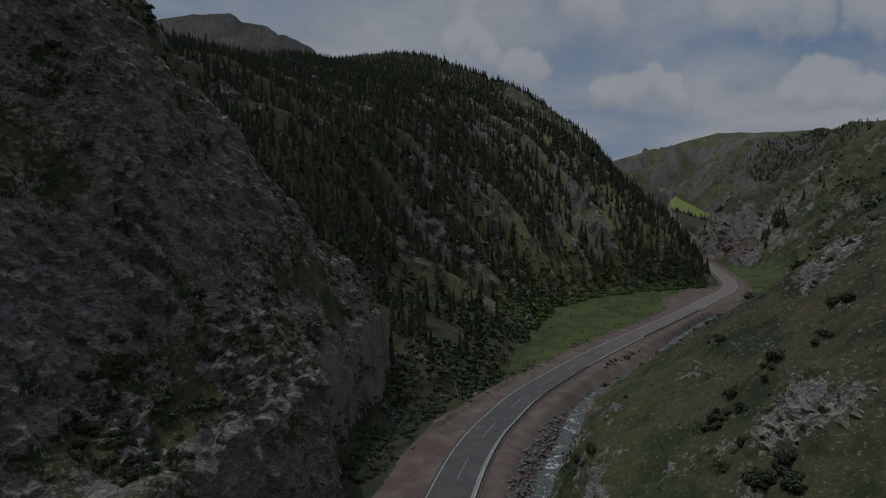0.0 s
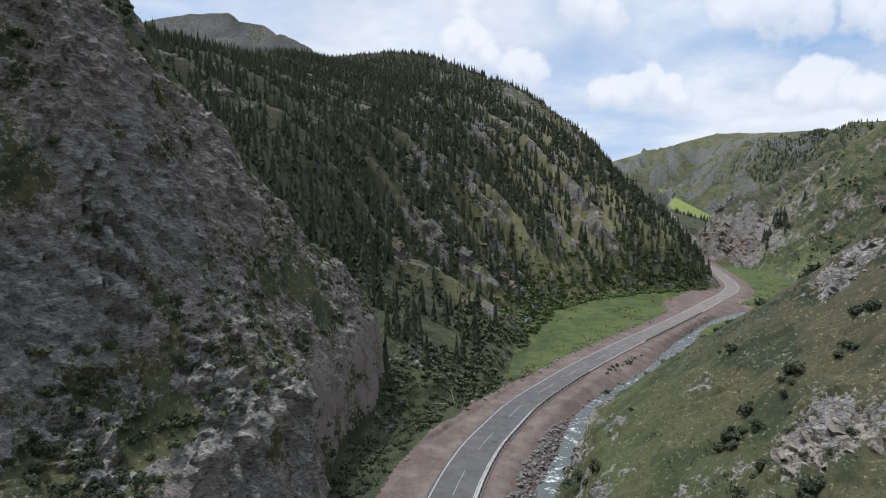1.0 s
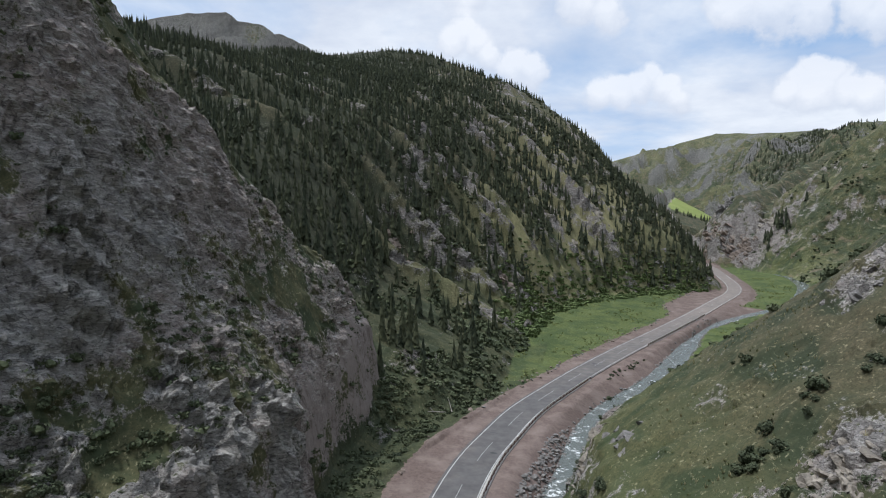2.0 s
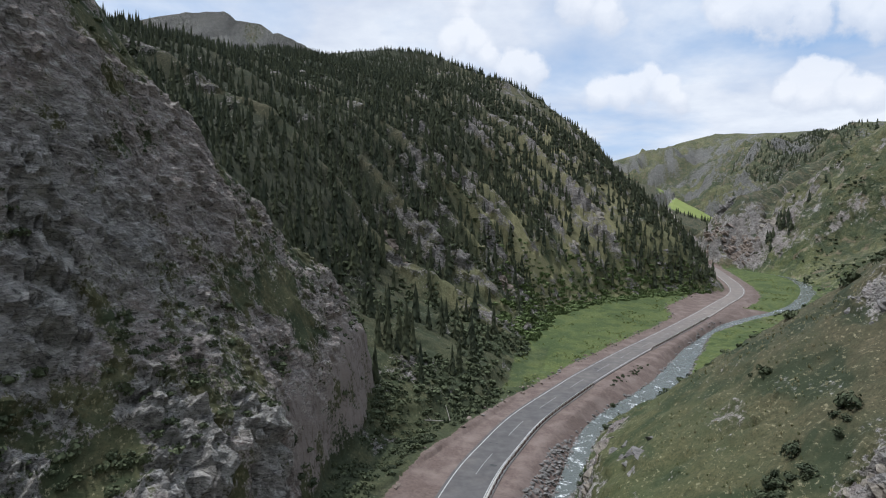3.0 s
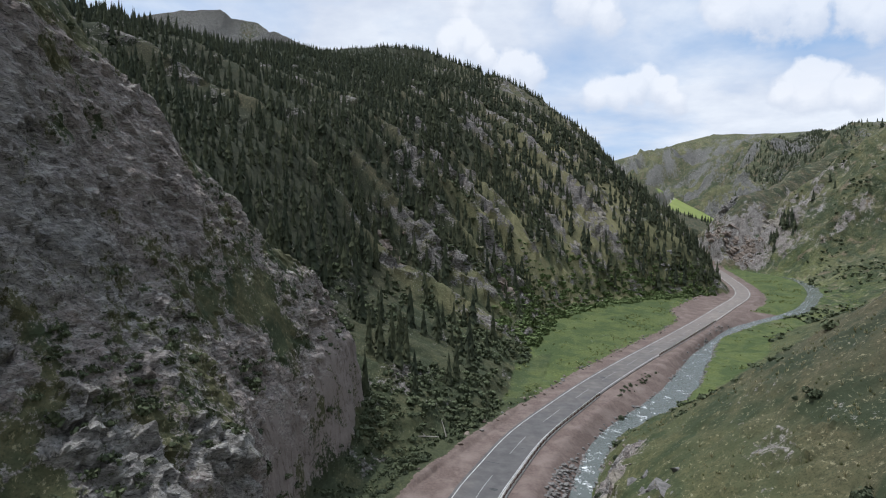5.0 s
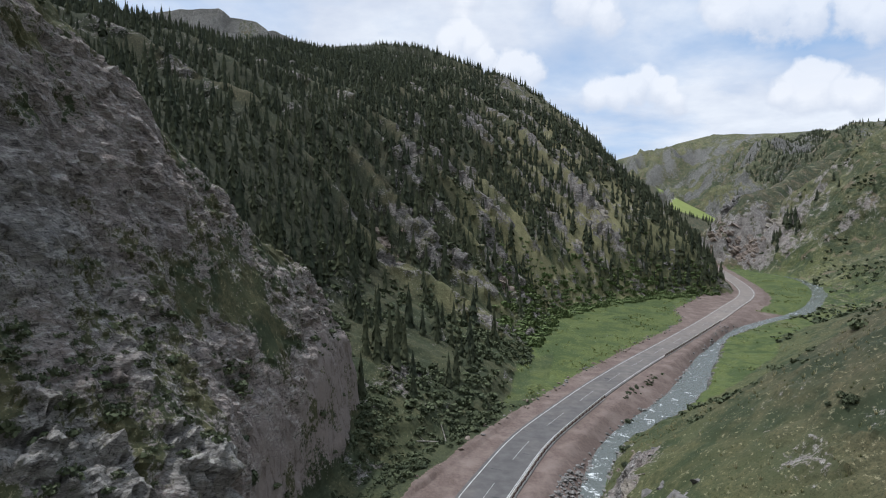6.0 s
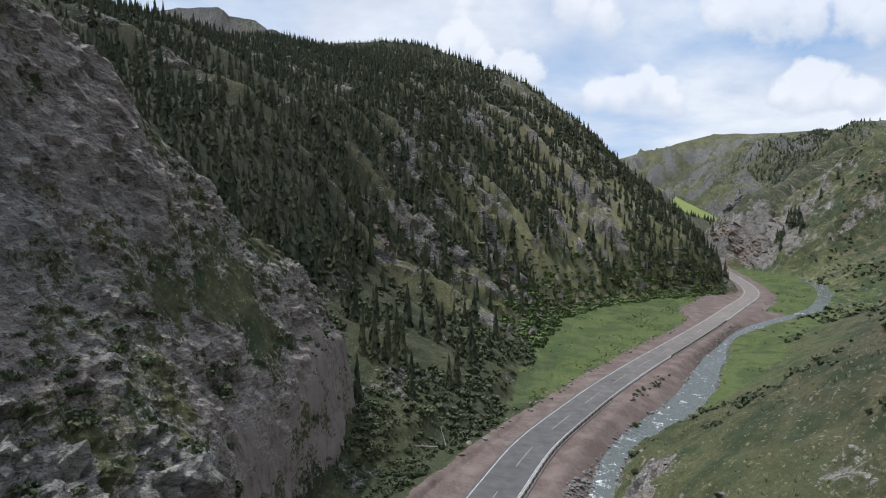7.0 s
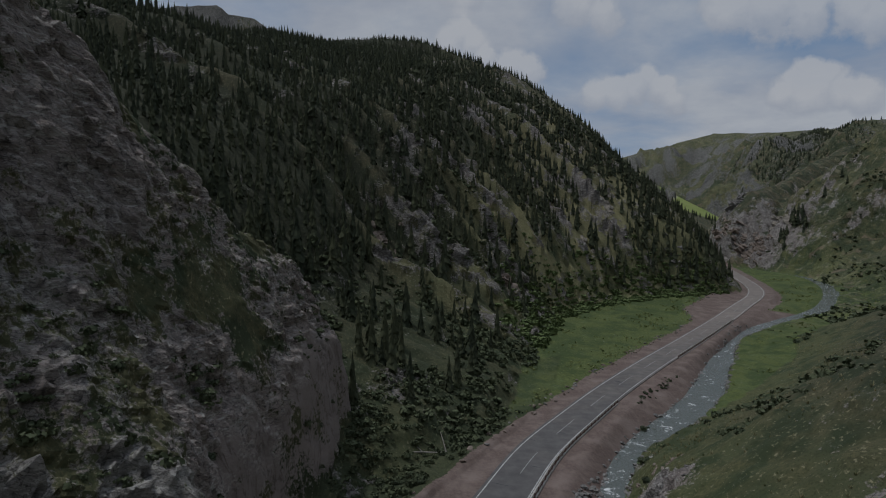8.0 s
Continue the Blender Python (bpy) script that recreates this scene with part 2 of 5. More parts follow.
    # woodland floor; cloud shade over the left and near ground is darkened in here
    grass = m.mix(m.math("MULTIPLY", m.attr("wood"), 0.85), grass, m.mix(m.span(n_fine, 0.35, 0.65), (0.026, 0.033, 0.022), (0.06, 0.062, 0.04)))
    scrub, tussock = m.noise(0.055, 8, 0.68, distort=0.6), m.noise(0.16, 6, 0.7)
    grass = m.mix(m.math("MULTIPLY", m.attr("scrub"), m.span(scrub, 0.50, 0.57, 0.0, 0.65)), grass, (0.045, 0.058, 0.034))
    grass = m.mix(m.math("MULTIPLY", m.attr("scrub"), m.span(tussock, 0.56, 0.62, 0.0, 0.6)), grass, (0.25, 0.23, 0.15))
    bushy, soil = m.noise(0.3, 6, 0.75), m.noise(0.075, 7, 0.7, distort=0.5)
    grass = m.mix(m.math("MULTIPLY", m.attr("scrub"), m.span(soil, 0.55, 0.62, 0.0, 0.75)), grass, (0.17, 0.132, 0.092))
    grass = m.mix(m.math("MULTIPLY", m.attr("scrub"), m.span(bushy, 0.52, 0.59, 0.0, 0.6)), grass, (0.035, 0.047, 0.027))
    # grass gives way to rock with a ragged edge
    edge = m.math("ADD", m.attr("rock"), m.math("ADD", m.span(n_mid, 0.3, 0.7, -0.38, 0.38), m.span(n_fine, 0.3, 0.7, -0.3, 0.3)))
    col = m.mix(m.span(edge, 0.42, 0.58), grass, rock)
    gravel = m.mix(m.span(n_fine, 0.3, 0.7), (0.105, 0.078, 0.068), (0.175, 0.132, 0.114))
    gravel = m.mix(m.span(n_mid, 0.45, 0.7), gravel, (0.215, 0.17, 0.15))
    gedge = m.math("ADD", m.attr("gravel"), m.span(n_fine, 0.3, 0.7, -0.25, 0.25))
    col = m.mix(m.span(gedge, 0.4, 0.6), col, gravel)
    h = m.math("ADD", m.math("MULTIPLY", strata, 0.6), m.math("ADD", m.math("MULTIPLY", n_fine, 0.5), m.math("ADD", m.math("ADD", m.math("MULTIPLY", chip, 0.3), m.math("MULTIPLY", shard, 0.12)), m.math("ADD", m.math("MULTIPLY", block, 0.3), m.math("MULTIPLY", speck, 0.18)))))
    hard = m.math("MULTIPLY", m.math("MAXIMUM", m.span(edge, 0.4, 0.6), 0.25), m.span(m.attr("earth"), 0.0, 1.0, 1.0, 0.25))
    b = m.n.new("ShaderNodeBump")
    b.inputs["Distance"].default_value = 1.3
    m.l.new(hard, b.inputs["Strength"])
    m.l.new(h, b.inputs["Height"])
    # gullies and hummocks of the far hillsides
    far_b = m.n.new("ShaderNodeBump")
    far_b.inputs["Distance"].default_value = 8.0
    m.l.new(m.math("MULTIPLY", m.attr("scrub"), 0.8), far_b.inputs["Strength"])
    m.l.new(m.noise(0.045, 8, 0.62, distort=0.4), far_b.inputs["Height"])
    m.l.new(b.outputs[0], far_b.inputs["Normal"])
    return m.done(col, far_b.outputs[0])


# ---- the lie of the land ----
def lattice(ix, iy, iz):
    h = (ix * 374761393 + iy * 668265263 + iz * 2147483647 + 1274126177) & 0xFFFFFFFF
    h = ((h ^ (h >> 13)) * 1274126177) & 0xFFFFFFFF
    h = ((h ^ (h >> 16)) * 2246822519) & 0xFFFFFFFF
    return ((h ^ (h >> 15)) & 0xFFFFFF) / 16777215.0


def vnoise(x, y, z=None):
    """Smooth value noise in 0..1 for whole arrays."""
    z = np.zeros_like(x) if z is None else z
    fx, fy, fz = np.floor(x), np.floor(y), np.floor(z)
    ix, iy, iz = (f.astype(np.int64) for f in (fx, fy, fz))
    u, v, w = x - fx, y - fy, z - fz
    u, v, w = (a * a * a * (a * (a * 6 - 15) + 10) for a in (u, v, w))
    r = 0
    for dx, ax in ((0, 1 - u), (1, u)):
        for dy, ay in ((0, 1 - v), (1, v)):
            for dz, az in ((0, 1 - w), (1, w)):
                r = r + lattice(ix + dx, iy + dy, iz + dz) * ax * ay * az
    return r


def fbm(x, y, z=None, octaves=4, gain=0.5, ridged=False):
    r, amp, tot = 0.0, 1.0, 0.0
    for i in range(octaves):
        k = 2.03 ** i
        n = vnoise(x * k + 17.3 * i, y * k - 9.1 * i, None if z is None else z * k + 5.7 * i)
        r, tot, amp = r + amp * (1 - abs(2 * n - 1) if ridged else n), tot + amp, amp * gain
    return r / tot


def broken(x, y, z, seed=0):
    """Height of a surface broken into tilted flat faces, one for each uneven cell."""
    ix, iy, iz = (np.floor(a).astype(np.int64) for a in (x, y, z))
    best, h = np.full(x.shape, 9.0), np.zeros(x.shape)
    for dx in (-1, 0, 1):
        for dy in (-1, 0, 1):
            for dz in (-1, 0, 1):
                cx, cy, cz = ix + dx, iy + dy, iz + dz
                a, b, c = lattice(cx, cy, cz + seed), lattice(cx + 57, cy - 31, cz + seed), lattice(cx - 13, cy + 89, cz + seed)
                ox, oy, oz = x - cx - a, y - cy - b, z - cz - c
                d = ox * ox + oy * oy + oz * oz
                near = d < best
                best = np.where(near, d, best)
                h = np.where(near, a * 7.13 % 1 - 0.5 + 1.1 * (b - 0.5) * ox + 1.1 * (c - 0.5) * oy + 1.1 * (a - 0.5) * oz, h)
    return h


def smooth(a, lo, hi):
    t = np.clip((a - lo) / (hi - lo), 0, 1)
    return t * t * (3 - 2 * t)


def smin(a, b, k):
    h = np.clip(0.5 + 0.5 * (b - a) / k, 0, 1)
    return b * (1 - h) + a * h - k * h * (1 - h)


def smax(a, b, k):
    return -smin(-a, -b, k)


def along(line, x, y):
    """For a plan line [(x, y, value...)]: signed distance (left of its way is positive), the values at the nearest place, and the length run."""
    best, off = np.full(x.shape, 1e12), np.zeros_like(x)
    side, run_at = np.zeros_like(x), np.zeros_like(x)
    vals = [np.zeros_like(x) for _ in line[0][2:]]
    run = 0.0
    for i, (a, b) in enumerate(zip(line, line[1:])):
        dx, dy = b[0] - a[0], b[1] - a[1]
        n2 = dx * dx + dy * dy
        t = ((x - a[0]) * dx + (y - a[1]) * dy) / n2
        tc = np.clip(t, 0, 1)
        px, py = x - a[0] - tc * dx, y - a[1] - tc * dy
        d2 = px * px + py * py
        perp = np.abs(dx * (y - a[1]) - dy * (x - a[0])) / math.sqrt(n2)
        near = (d2 < best - 1e-4) | ((d2 < best + 1e-4) & (perp > off))
        best, off = np.where(near, d2, best), np.where(near, perp, off)
        side = np.where(near, np.sign(dx * (y - a[1]) - dy * (x - a[0])), side)
        run_at = np.where(near, run + tc * math.sqrt(n2), run_at)
        for k in range(len(vals)):
            vals[k] = np.where(near, a[2 + k] + tc * (b[2 + k] - a[2 + k]), vals[k])
        run += math.sqrt(n2)
    return (np.sqrt(best) * side, *vals, run_at)


def rounded(line, step=4.0):
    """A smooth curve through the plan points (Catmull-Rom)."""
    p = [Vector(q) for q in line]
    p = [2 * p[0] - p[1], *p, 2 * p[-1] - p[-2]]
    out = []
    for i in range(1, len(p) - 2):
        n = max(2, int((p[i + 1] - p[i]).length / step))
        for k in range(n):
            t = k / n
            out.append(tuple(0.5 * (2 * p[i] + (p[i + 1] - p[i - 1]) * t + (2 * p[i - 1] - 5 * p[i] + 4 * p[i + 1] - p[i + 2]) * t * t + (3 * p[i] - p[i - 1] - 3 * p[i + 1] + p[i + 2]) * t ** 3)))
    return out + [tuple(p[-2])]


ROAD = rounded([(-14, -300), (-10, -100), (-7, 20), (-2, 70), (2.2, 94), (7, 111), (12, 123), (19.4, 138.5), (30.5, 156), (42, 173), (59, 196), (78.5, 221), (106, 257), (133, 294), (156, 326), (172, 358), (190, 410), (212, 480), (232, 560), (262, 700), (330, 900), (520, 1300)])
RIVER = rounded([(4, -300), (6, -100), (8, 20), (11, 70), (16.6, 98), (23.7, 115.6), (30.1, 131.3), (36.8, 143.3), (50, 157.7), (65.5, 178.4), (81.7, 205.7), (104.3, 240.6), (124.7, 260.3), (141.2, 273.4), (159, 286.8), (174.4, 303.7), (199.4, 336.5), (216, 362), (231, 393), (243, 430), (243, 470), (240, 510), (252, 570), (285, 700), (350, 900), (540, 1300)])
FOOT = [(-60, -100), (-45, 40), (-14, 108), (2, 135), (12, 152), (23, 176), (32, 210), (43, 245), (75, 284), (113, 314), (146, 325), (163, 346), (174, 395), (190, 450), (206, 520), (225, 600), (270, 760), (330, 950), (500, 1300)]
RIDGE_WEST = [(-210, -100, 130, 0.0), (-180, 110, 114, -0.1), (-166, 220, 120, -0.2), (-152, 300, 131, -0.2), (-137, 335, 140, -0.25), (-119, 400, 154, -0.3), (-95, 480, 170, -0.3), (-72, 580, 203, -0.25), (-47, 605, 212, -0.22)]
RIDGE_EAST = [(-47, 605, 212, -0.22), (-8, 604, 199, -0.2), (46, 602, 178, -0.22), (79, 596, 167, -0.14), (101, 580, 152, 0.1), (130, 565, 135, 0.5), (142, 535, 120, 0.7), (152, 495, 96, 0.75), (157, 450, 67, 0.75), (158, 400, 46, 0.75), (155, 372, 34, 0.75), (150, 350, 20, 0.75)]
RIDGE = RIDGE_WEST + RIDGE_EAST[1:]
SPUR_FOOT = [(-26, -100), (-24, 40), (-20, 65), (-14.5, 84), (-17.8, 97), (-15, 108), (-12, 122), (-10.5, 134), (-13, 143), (-24, 150), (-40, 152)]
SPUR_CREST = [(-140, -100, 150), (-110, 30, 130), (-75, 74, 104), (-53, 87, 87), (-39, 96, 65), (-34.5, 109, 52), (-27, 119, 37.5), (-22, 137, 27), (-13, 143, 6)]
RIGHT_RIDGE = [(236, 500, 15), (262, 502, 58), (300, 506, 78), (340, 510, 96), (430, 540, 128), (640, 560, 230), (1200, 500, 300)]
ROCK_SPUR = [(222, 545, 8), (240, 541, 40), (268, 542, 66), (310, 590, 70), (420, 690, 110), (640, 820, 190), (900, 950, 250)]
FAR_RIDGE = [(700, 3300, 330), (852, 3022, 352), (980, 3022, 388), (1120, 2850, 418), (1300, 2860, 468), (1330, 2400, 402), (1180, 1900, 335), (960, 1420, 262), (835, 1225, 246), (1000, 1290, 262), (1700, 1300, 420)]
RIBS = [(0.085, 0.026, 8.0), (0.19, 0.022, 6.0), (0.262, 0.014, 3.5), (0.335, 0.026, 8.0), (0.43, 0.020, 5.0), (0.50, 0.014, 4.0), (0.585, 0.018, 4.5), (0.69, 0.020, 6.5), (0.775, 0.016, 4.0), (0.86, 0.022, 7.0), (0.97, 0.02, 5.0)]   # spurs of the wooded face: bearing about the bend's centre, half width, height
PEAK = [(-1500, 1250, 442), (-740, 1320, 465), (-640, 1320, 477), (-560, 1320, 491), (-455, 1320, 495), (-442, 1320, 477), (-385, 1320, 469), (-335, 1310, 443), (-270, 1300, 411), (-250, 1300, 367), (-160, 1300, 287), (100, 1400, 187)]


def road_z(y):
    return 0.02 * (np.clip(y, -300, 520) - 150) + 0.03 * np.clip(y - 520, 0, 2000)


def land(x, y):
    """Height of the bare land and the masks that tell its cover."""
    base = road_z(y)
    d_road, run_r = along(ROAD, x, y)
    d_riv, run_w = along(RIVER, x, y)
    wob = 1.0 * (vnoise(run_w / 9.0, run_w * 0 + 3.3) - 0.5)
    half = np.interp(y, (112, 130, 142, 158, 182, 205, 225, 240, 285, 330, 360, 420), (1.9, 2.0, 2.3, 3.9, 3.4, 3.2, 2.3, 2.3, 3.3, 3.6, 3.8, 2.5)) + 0.8 * wob
    bank = np.abs(d_riv) - half
    deep = 2.4 + 0.9 * (1 - smooth(y, 105, 135))
    water = base - deep
    n1, n2 = fbm(x / 60, y / 60), fbm(x / 14, y / 14)

    # valley floor: road shelf, river bed, low meadows
    floor = base + 0.0 * x
    floor = floor + np.where(d_road > 7.5, 0.10 * np.clip(d_road - 7.5, 0, 30), 0) * smooth(y, 140, 200)
    right_of_river = d_riv < 0
    # to the river: shoulder, then a bank of stones
    bed = water - 0.8 + np.clip(bank + 1.1, 0, 50) * np.where(right_of_river, 0.75, 0.95)
    low = np.where(right_of_river, base - 1.6 + 0.03 * np.clip(bank, 0, 60), floor)
    low = np.where((~right_of_river) & (y > 275) & (d_road < -9), base - 1.7, low)
    # the made-up shoulder falls to the water's edge
    off = np.clip(-d_road - 6.2, 0, 400)
    share = np.clip(off / np.maximum(off + np.maximum(bank, 0) + 0.3, 0.1), 0, 1)
    shoulder = base - (deep + 0.2) * share ** 1.5
    low = np.where((~right_of_river) & (d_road < 0) & (y < 300), shoulder, low)
    floor = smin(low, bed, 0.5)

    # wooded mountain on the left of the road
    d_l, _ = along(FOOT, x, y)
    dl = np.clip(d_l + 9 * (n1 - 0.5) + 4 * (n2 - 0.5), -50, 2000)
    steep = smooth(y, 205, 250)
    flute = fbm((x * 0.74 + y * 0.67) / 26, (x * 0.67 - y * 0.74) / 120, octaves=3, ridged=True) - 0.5
    turn = np.arctan2(y - 185, np.maximum(200 - x, 5)) + 0.035 * (fbm(x / 40, y / 40, octaves=2) - 0.5)
    spurs = 0.0
    for at, wide, tall in RIBS:
        off_ = (turn - at) / wide
        spurs = np.maximum(spurs, tall * np.exp(-np.abs(off_ * np.where(off_ > 0, 0.8, 1.25)) ** 1.4))
    spurs = spurs * (0.55 + 0.9 * fbm(x / 22, y / 22, octaves=2)) + 5.0 * (fbm(turn * 17, np.hypot(200 - x, y - 185) / 90, octaves=4, gain=0.55, ridged=True) - 0.5)
    face = 0.98 * np.maximum(dl, 0) - 0.32 * np.clip(dl - 70, 0, 900) - 0.2 * np.clip(dl - 55, 0, 900) * (1 - smooth(x + 0.5 * (y - 210), -30, 50)) + 0.42 * np.clip(dl - 20, 0, 65) * smooth(y, 425, 560) + 11.5 * steep * smooth(dl, 0, 26) - (0.45 * np.clip(dl - 4, 0, 34) - 0.4 * np.clip(dl - 45, 0, 36)) * (1 - steep) + (spurs - 2.0) * smooth(dl, 3, 32) * (1 - 0.5 * smooth(dl, 120, 240))
    arms = []
    for line in (RIDGE_WEST, RIDGE_EAST):
        e_, zr, inner, _ = along(line, x, y)
        arms.append((e_, zr - 0.75 * np.maximum(e_, 0) + inner * np.maximum(-e_, 0)))
    e = np.where(np.abs(arms[0][0]) < np.abs(arms[1][0]), arms[0][0], arms[1][0])
    left = base + smin(face, smin(arms[0][1], arms[1][1], 8) - base + 6 * (n1 - 0.5), 9)
    left = np.where(d_l > -6, left, -99)

    # bare cliff spur
    d_c, _ = along(SPUR_FOOT, x, y)
    rough = 7 * (fbm(x / 16, y / 16, octaves=3) - 0.5) 
    dc = d_c + 0.35 * rough
    shelf_ = 1 - smooth(y, 86, 95)
    wall = 12 * smooth(dc, 0, 3.5) + 2.15 * np.maximum(dc, 0) + 7 * smooth(y, 86, 96) * (1 - smooth(y, 100, 110)) * smooth(dc, 9, 15) - 7 * smooth(-y, -78, -60) * smooth(dc, 2, 10) - 0.45 * np.clip(dc - 4, 0, 60) * (1 - smooth(y, 62, 76))
    wall = wall - shelf_ * (0.85 * np.clip(dc - 3, 0, 11) - 1.05 * np.clip(dc - 14.5, 0, 9)) - 4 * smooth(y, 100, 106) * (1 - smooth(y, 112, 116)) * (1 - smooth(dc, 2, 5))
    ec, zc, _ = along(SPUR_CREST, x, y)
    cliff = base + smin(wall, zc - base - 1.15 * ec + 2.0 * (n2 - 0.5), 4)
    cliff = np.where((d_c > -3) & (y < 260), cliff, -99)

    # grassy slope on the right of the river
    dr = np.where(right_of_river, bank, -5) + 5 * (n1 - 0.5) + 2.0 * (n2 - 0.5)
    gain_ = np.interp(y, (60, 80, 101, 112, 121, 136, 170), (0.80, 0.85, 0.68, 0.57, 0.52, 0.50, 0.50)) + 0.74 * smooth(y, 380, 470)
    toe = np.interp(y, (60, 80, 101, 112, 121, 136, 160), (8.5, 9.0, 9.3, 6.6, 3.4, 1.5, 0.0))
    flatb = 14 * smooth(y, 150, 215) * (1 - smooth(y, 300, 450))
    dd = np.maximum(dr - flatb, 0)
    rise = gain_ * dd + toe * smooth(dd, 0, 7) + (3.0 + 5.0 * smooth(y, 150, 260)) * flute * smooth(dd, 15, 50) + 16 * (fbm(x / 42, y / 42, octaves=4, gain=0.55, ridged=True) - 0.6) * smooth(y, 300, 400) * smooth(dd, 4, 30)
    rise = rise - 0.0009 * np.clip(dd - 40, 0, 300) ** 2
    er, zn, _ = along(RIGHT_RIDGE, x, y)
    right = base - 1.8 + smin(rise, zn - base - 0.75 * er + 8 * (n1 - 0.5), 8)
    right = np.where(right_of_river, right - 3.0 * (1 - smooth(bank, -0.6, 0.9)), -99)

    # beyond the bend
    es, zs, _ = along(ROCK_SPUR, x, y)
    spur = zs - 0.8 * np.abs(es) + 10 * (n1 - 0.5) + 5 * (n2 - 0.5) + 22 * (fbm(x / 34, y / 34, octaves=4, gain=0.55, ridged=True) - 0.6) * smooth(np.abs(es), 0, 12)
    ef, zf, _ = along(FAR_RIDGE, x, y)
    big_flute = fbm(x / 190, y / 190, octaves=4, ridged=True) - 0.5
    far = zf - 0.50 * np.abs(ef) * (1 + 0.35 * big_flute) + 185 * (big_flute - 0.1) * smooth(np.abs(ef), 10, 260) + 115 * (fbm(x / 120, y / 120, octaves=6, gain=0.58, ridged=True) - 0.55) * smooth(np.abs(ef), 0, 130)
    ep, zp, _ = along(PEAK, x, y)
    peak = zp - 35 * smooth(np.abs(ep), 4, 14) - 0.7 * np.abs(ep) + 90 * (fbm(x / 60, y / 60, octaves=5, gain=0.6, ridged=True) - 0.55) * smooth(np.abs(ep), 0, 30) + 7 * (n2 - 0.5)
    fan = 43 + 0.32 * (352 - x) + 0.25 * (y - 790) + 3 * (n1 - 0.5)
    fan = smin(fan, 120 + 0 * x, 20) - 1.2 * np.clip(660 - y, 0, 400) - 1.0 * np.clip(180 - x, 0, 400) - 0.8 * np.clip(x - 390, 0, 400)
    outer = 60 + 0.22 * np.clip(np.hypot(x - 100, y - 200) - 900, 0, 1800) + 60 * (fbm(x / 300, y / 300) - 0.5)
    outer = np.where((np.hypot(x - 100, y - 200) > 800) & (y < 500), outer, -99)

    z = smax(floor, left, 2.0)
    z = smax(z, cliff, 1.0)
    z = smax(z, right, 1.5)
    for hill, k in ((spur, 5.0), (far, 12.0), (fan, 6.0), (peak, 8.0), (outer, 10.0)):
        z = smax(z, hill, k)
    # keep the road's shelf and the river's bed clear
    shelf = 1 - smooth(np.abs(d_road + 0.3), 5.6, 8.5)
    z = z * (1 - shelf) + (base - 0.12) * shelf
    info = dict(d_road=d_road, d_riv=d_riv, bank=bank, base=base, left=left, cliff=cliff, right=right, floor=floor, far=np.maximum(far, peak), fan=fan, spur=spur, flute=flute, spurs=spurs, d_l=d_l, d_c=d_c, dd=dd, water=water, deep=deep, e=e, ec=ec, n1=n1, n2=n2)
    return z, info


def spaced(lo, fine_lo, fine_hi, hi, fine, down, up):
    """Stops that are fine in the middle and grow wider downwards and upwards."""
    out = list(np.arange(fine_lo, fine_hi, fine)) + [fine_hi]
    while out[-1] < hi:
        out.append(out[-1] + fine + up * (out[-1] - fine_hi))
    low = [fine_lo]
    while low[-1] > lo:
        low.append(low[-1] - fine - down * (fine_lo - low[-1]))
    return np.array(low[:0:-1] + out)


XS = np.concatenate((spaced(-1700, -46, -10, -10, 0.25, 0.03, 0.01)[:-1], spaced(-10, -10, 56, 2400, 0.46, 0.01, 0.0112)))
YS = spaced(-350, 50, 155, 3600, 0.42, 0.04, 0.0118)
GX, GY = np.meshgrid(XS, YS)
GZ, INFO = land(GX, GY)

# cover masks
WOODS = ((690, 1170, 85), (640, 1110, 60), (770, 1240, 60), (960, 2380, 190), (1060, 1900, 120))
gy_, gx_ = np.gradient(GZ, YS, XS)
SLOPE = np.hypot(gx_, gy_)
lcl = np.clip((INFO["cliff"] - np.maximum(INFO["left"], INFO["floor"])) / 3.0, 0, 1)
patch = fbm(GX / 11, GY / 11, GZ / 11, octaves=3)
ROCK = smooth(SLOPE, 0.75, 1.9) * 0.75 + 0.5 * (patch - 0.5)
behind = (lcl > 0.3) & (INFO["ec"] > 2.5)
ROCK = np.where(lcl > 0.5, 0.34 + 1.7 * (patch - 0.43) + 0.25 * smooth(SLOPE, 1.2, 3), ROCK)
ROCK = np.where(behind, 0.1 + 1.2 * (patch - 0.5), ROCK)
onleft = (INFO["left"] >= GZ - 1.5) & (lcl < 0.5)
rib = np.where(onleft, smooth(INFO["spurs"] - 1.4 * (1 - smooth(GX, -40, 0)), 2.6, 5.2) * (0.75 + 0.25 * smooth(GX, -30, 15)) * (1 - smooth(INFO["d_l"], 85, 150)), 0)
ROCK = np.where(onleft, 0.10 + 1.6 * (patch - 0.5) + 0.10 * smooth(GY, 205, 260) + 0.36 * rib - 0.2 * (1 - smooth(GX, -35, 0)), ROCK)
onright = (INFO["right"] >= GZ - 1.5)
ROCK = np.where(onright, 0.0 + 1.2 * (patch - 0.56) + 0.45 * smooth(SLOPE, 1.05, 1.9) + 0.7 * np.exp(-(((GX - 33.5) / 4.5) ** 2 + ((GY - 55) / 5) ** 2)) + 0.6 * np.exp(-(((GX - 50) / 5) ** 2 + ((GY - 78) / 5) ** 2)) + 0.8 * np.exp(-(((GX - 27) / 4) ** 2 + ((GY - 108) / 12) ** 2)), ROCK)
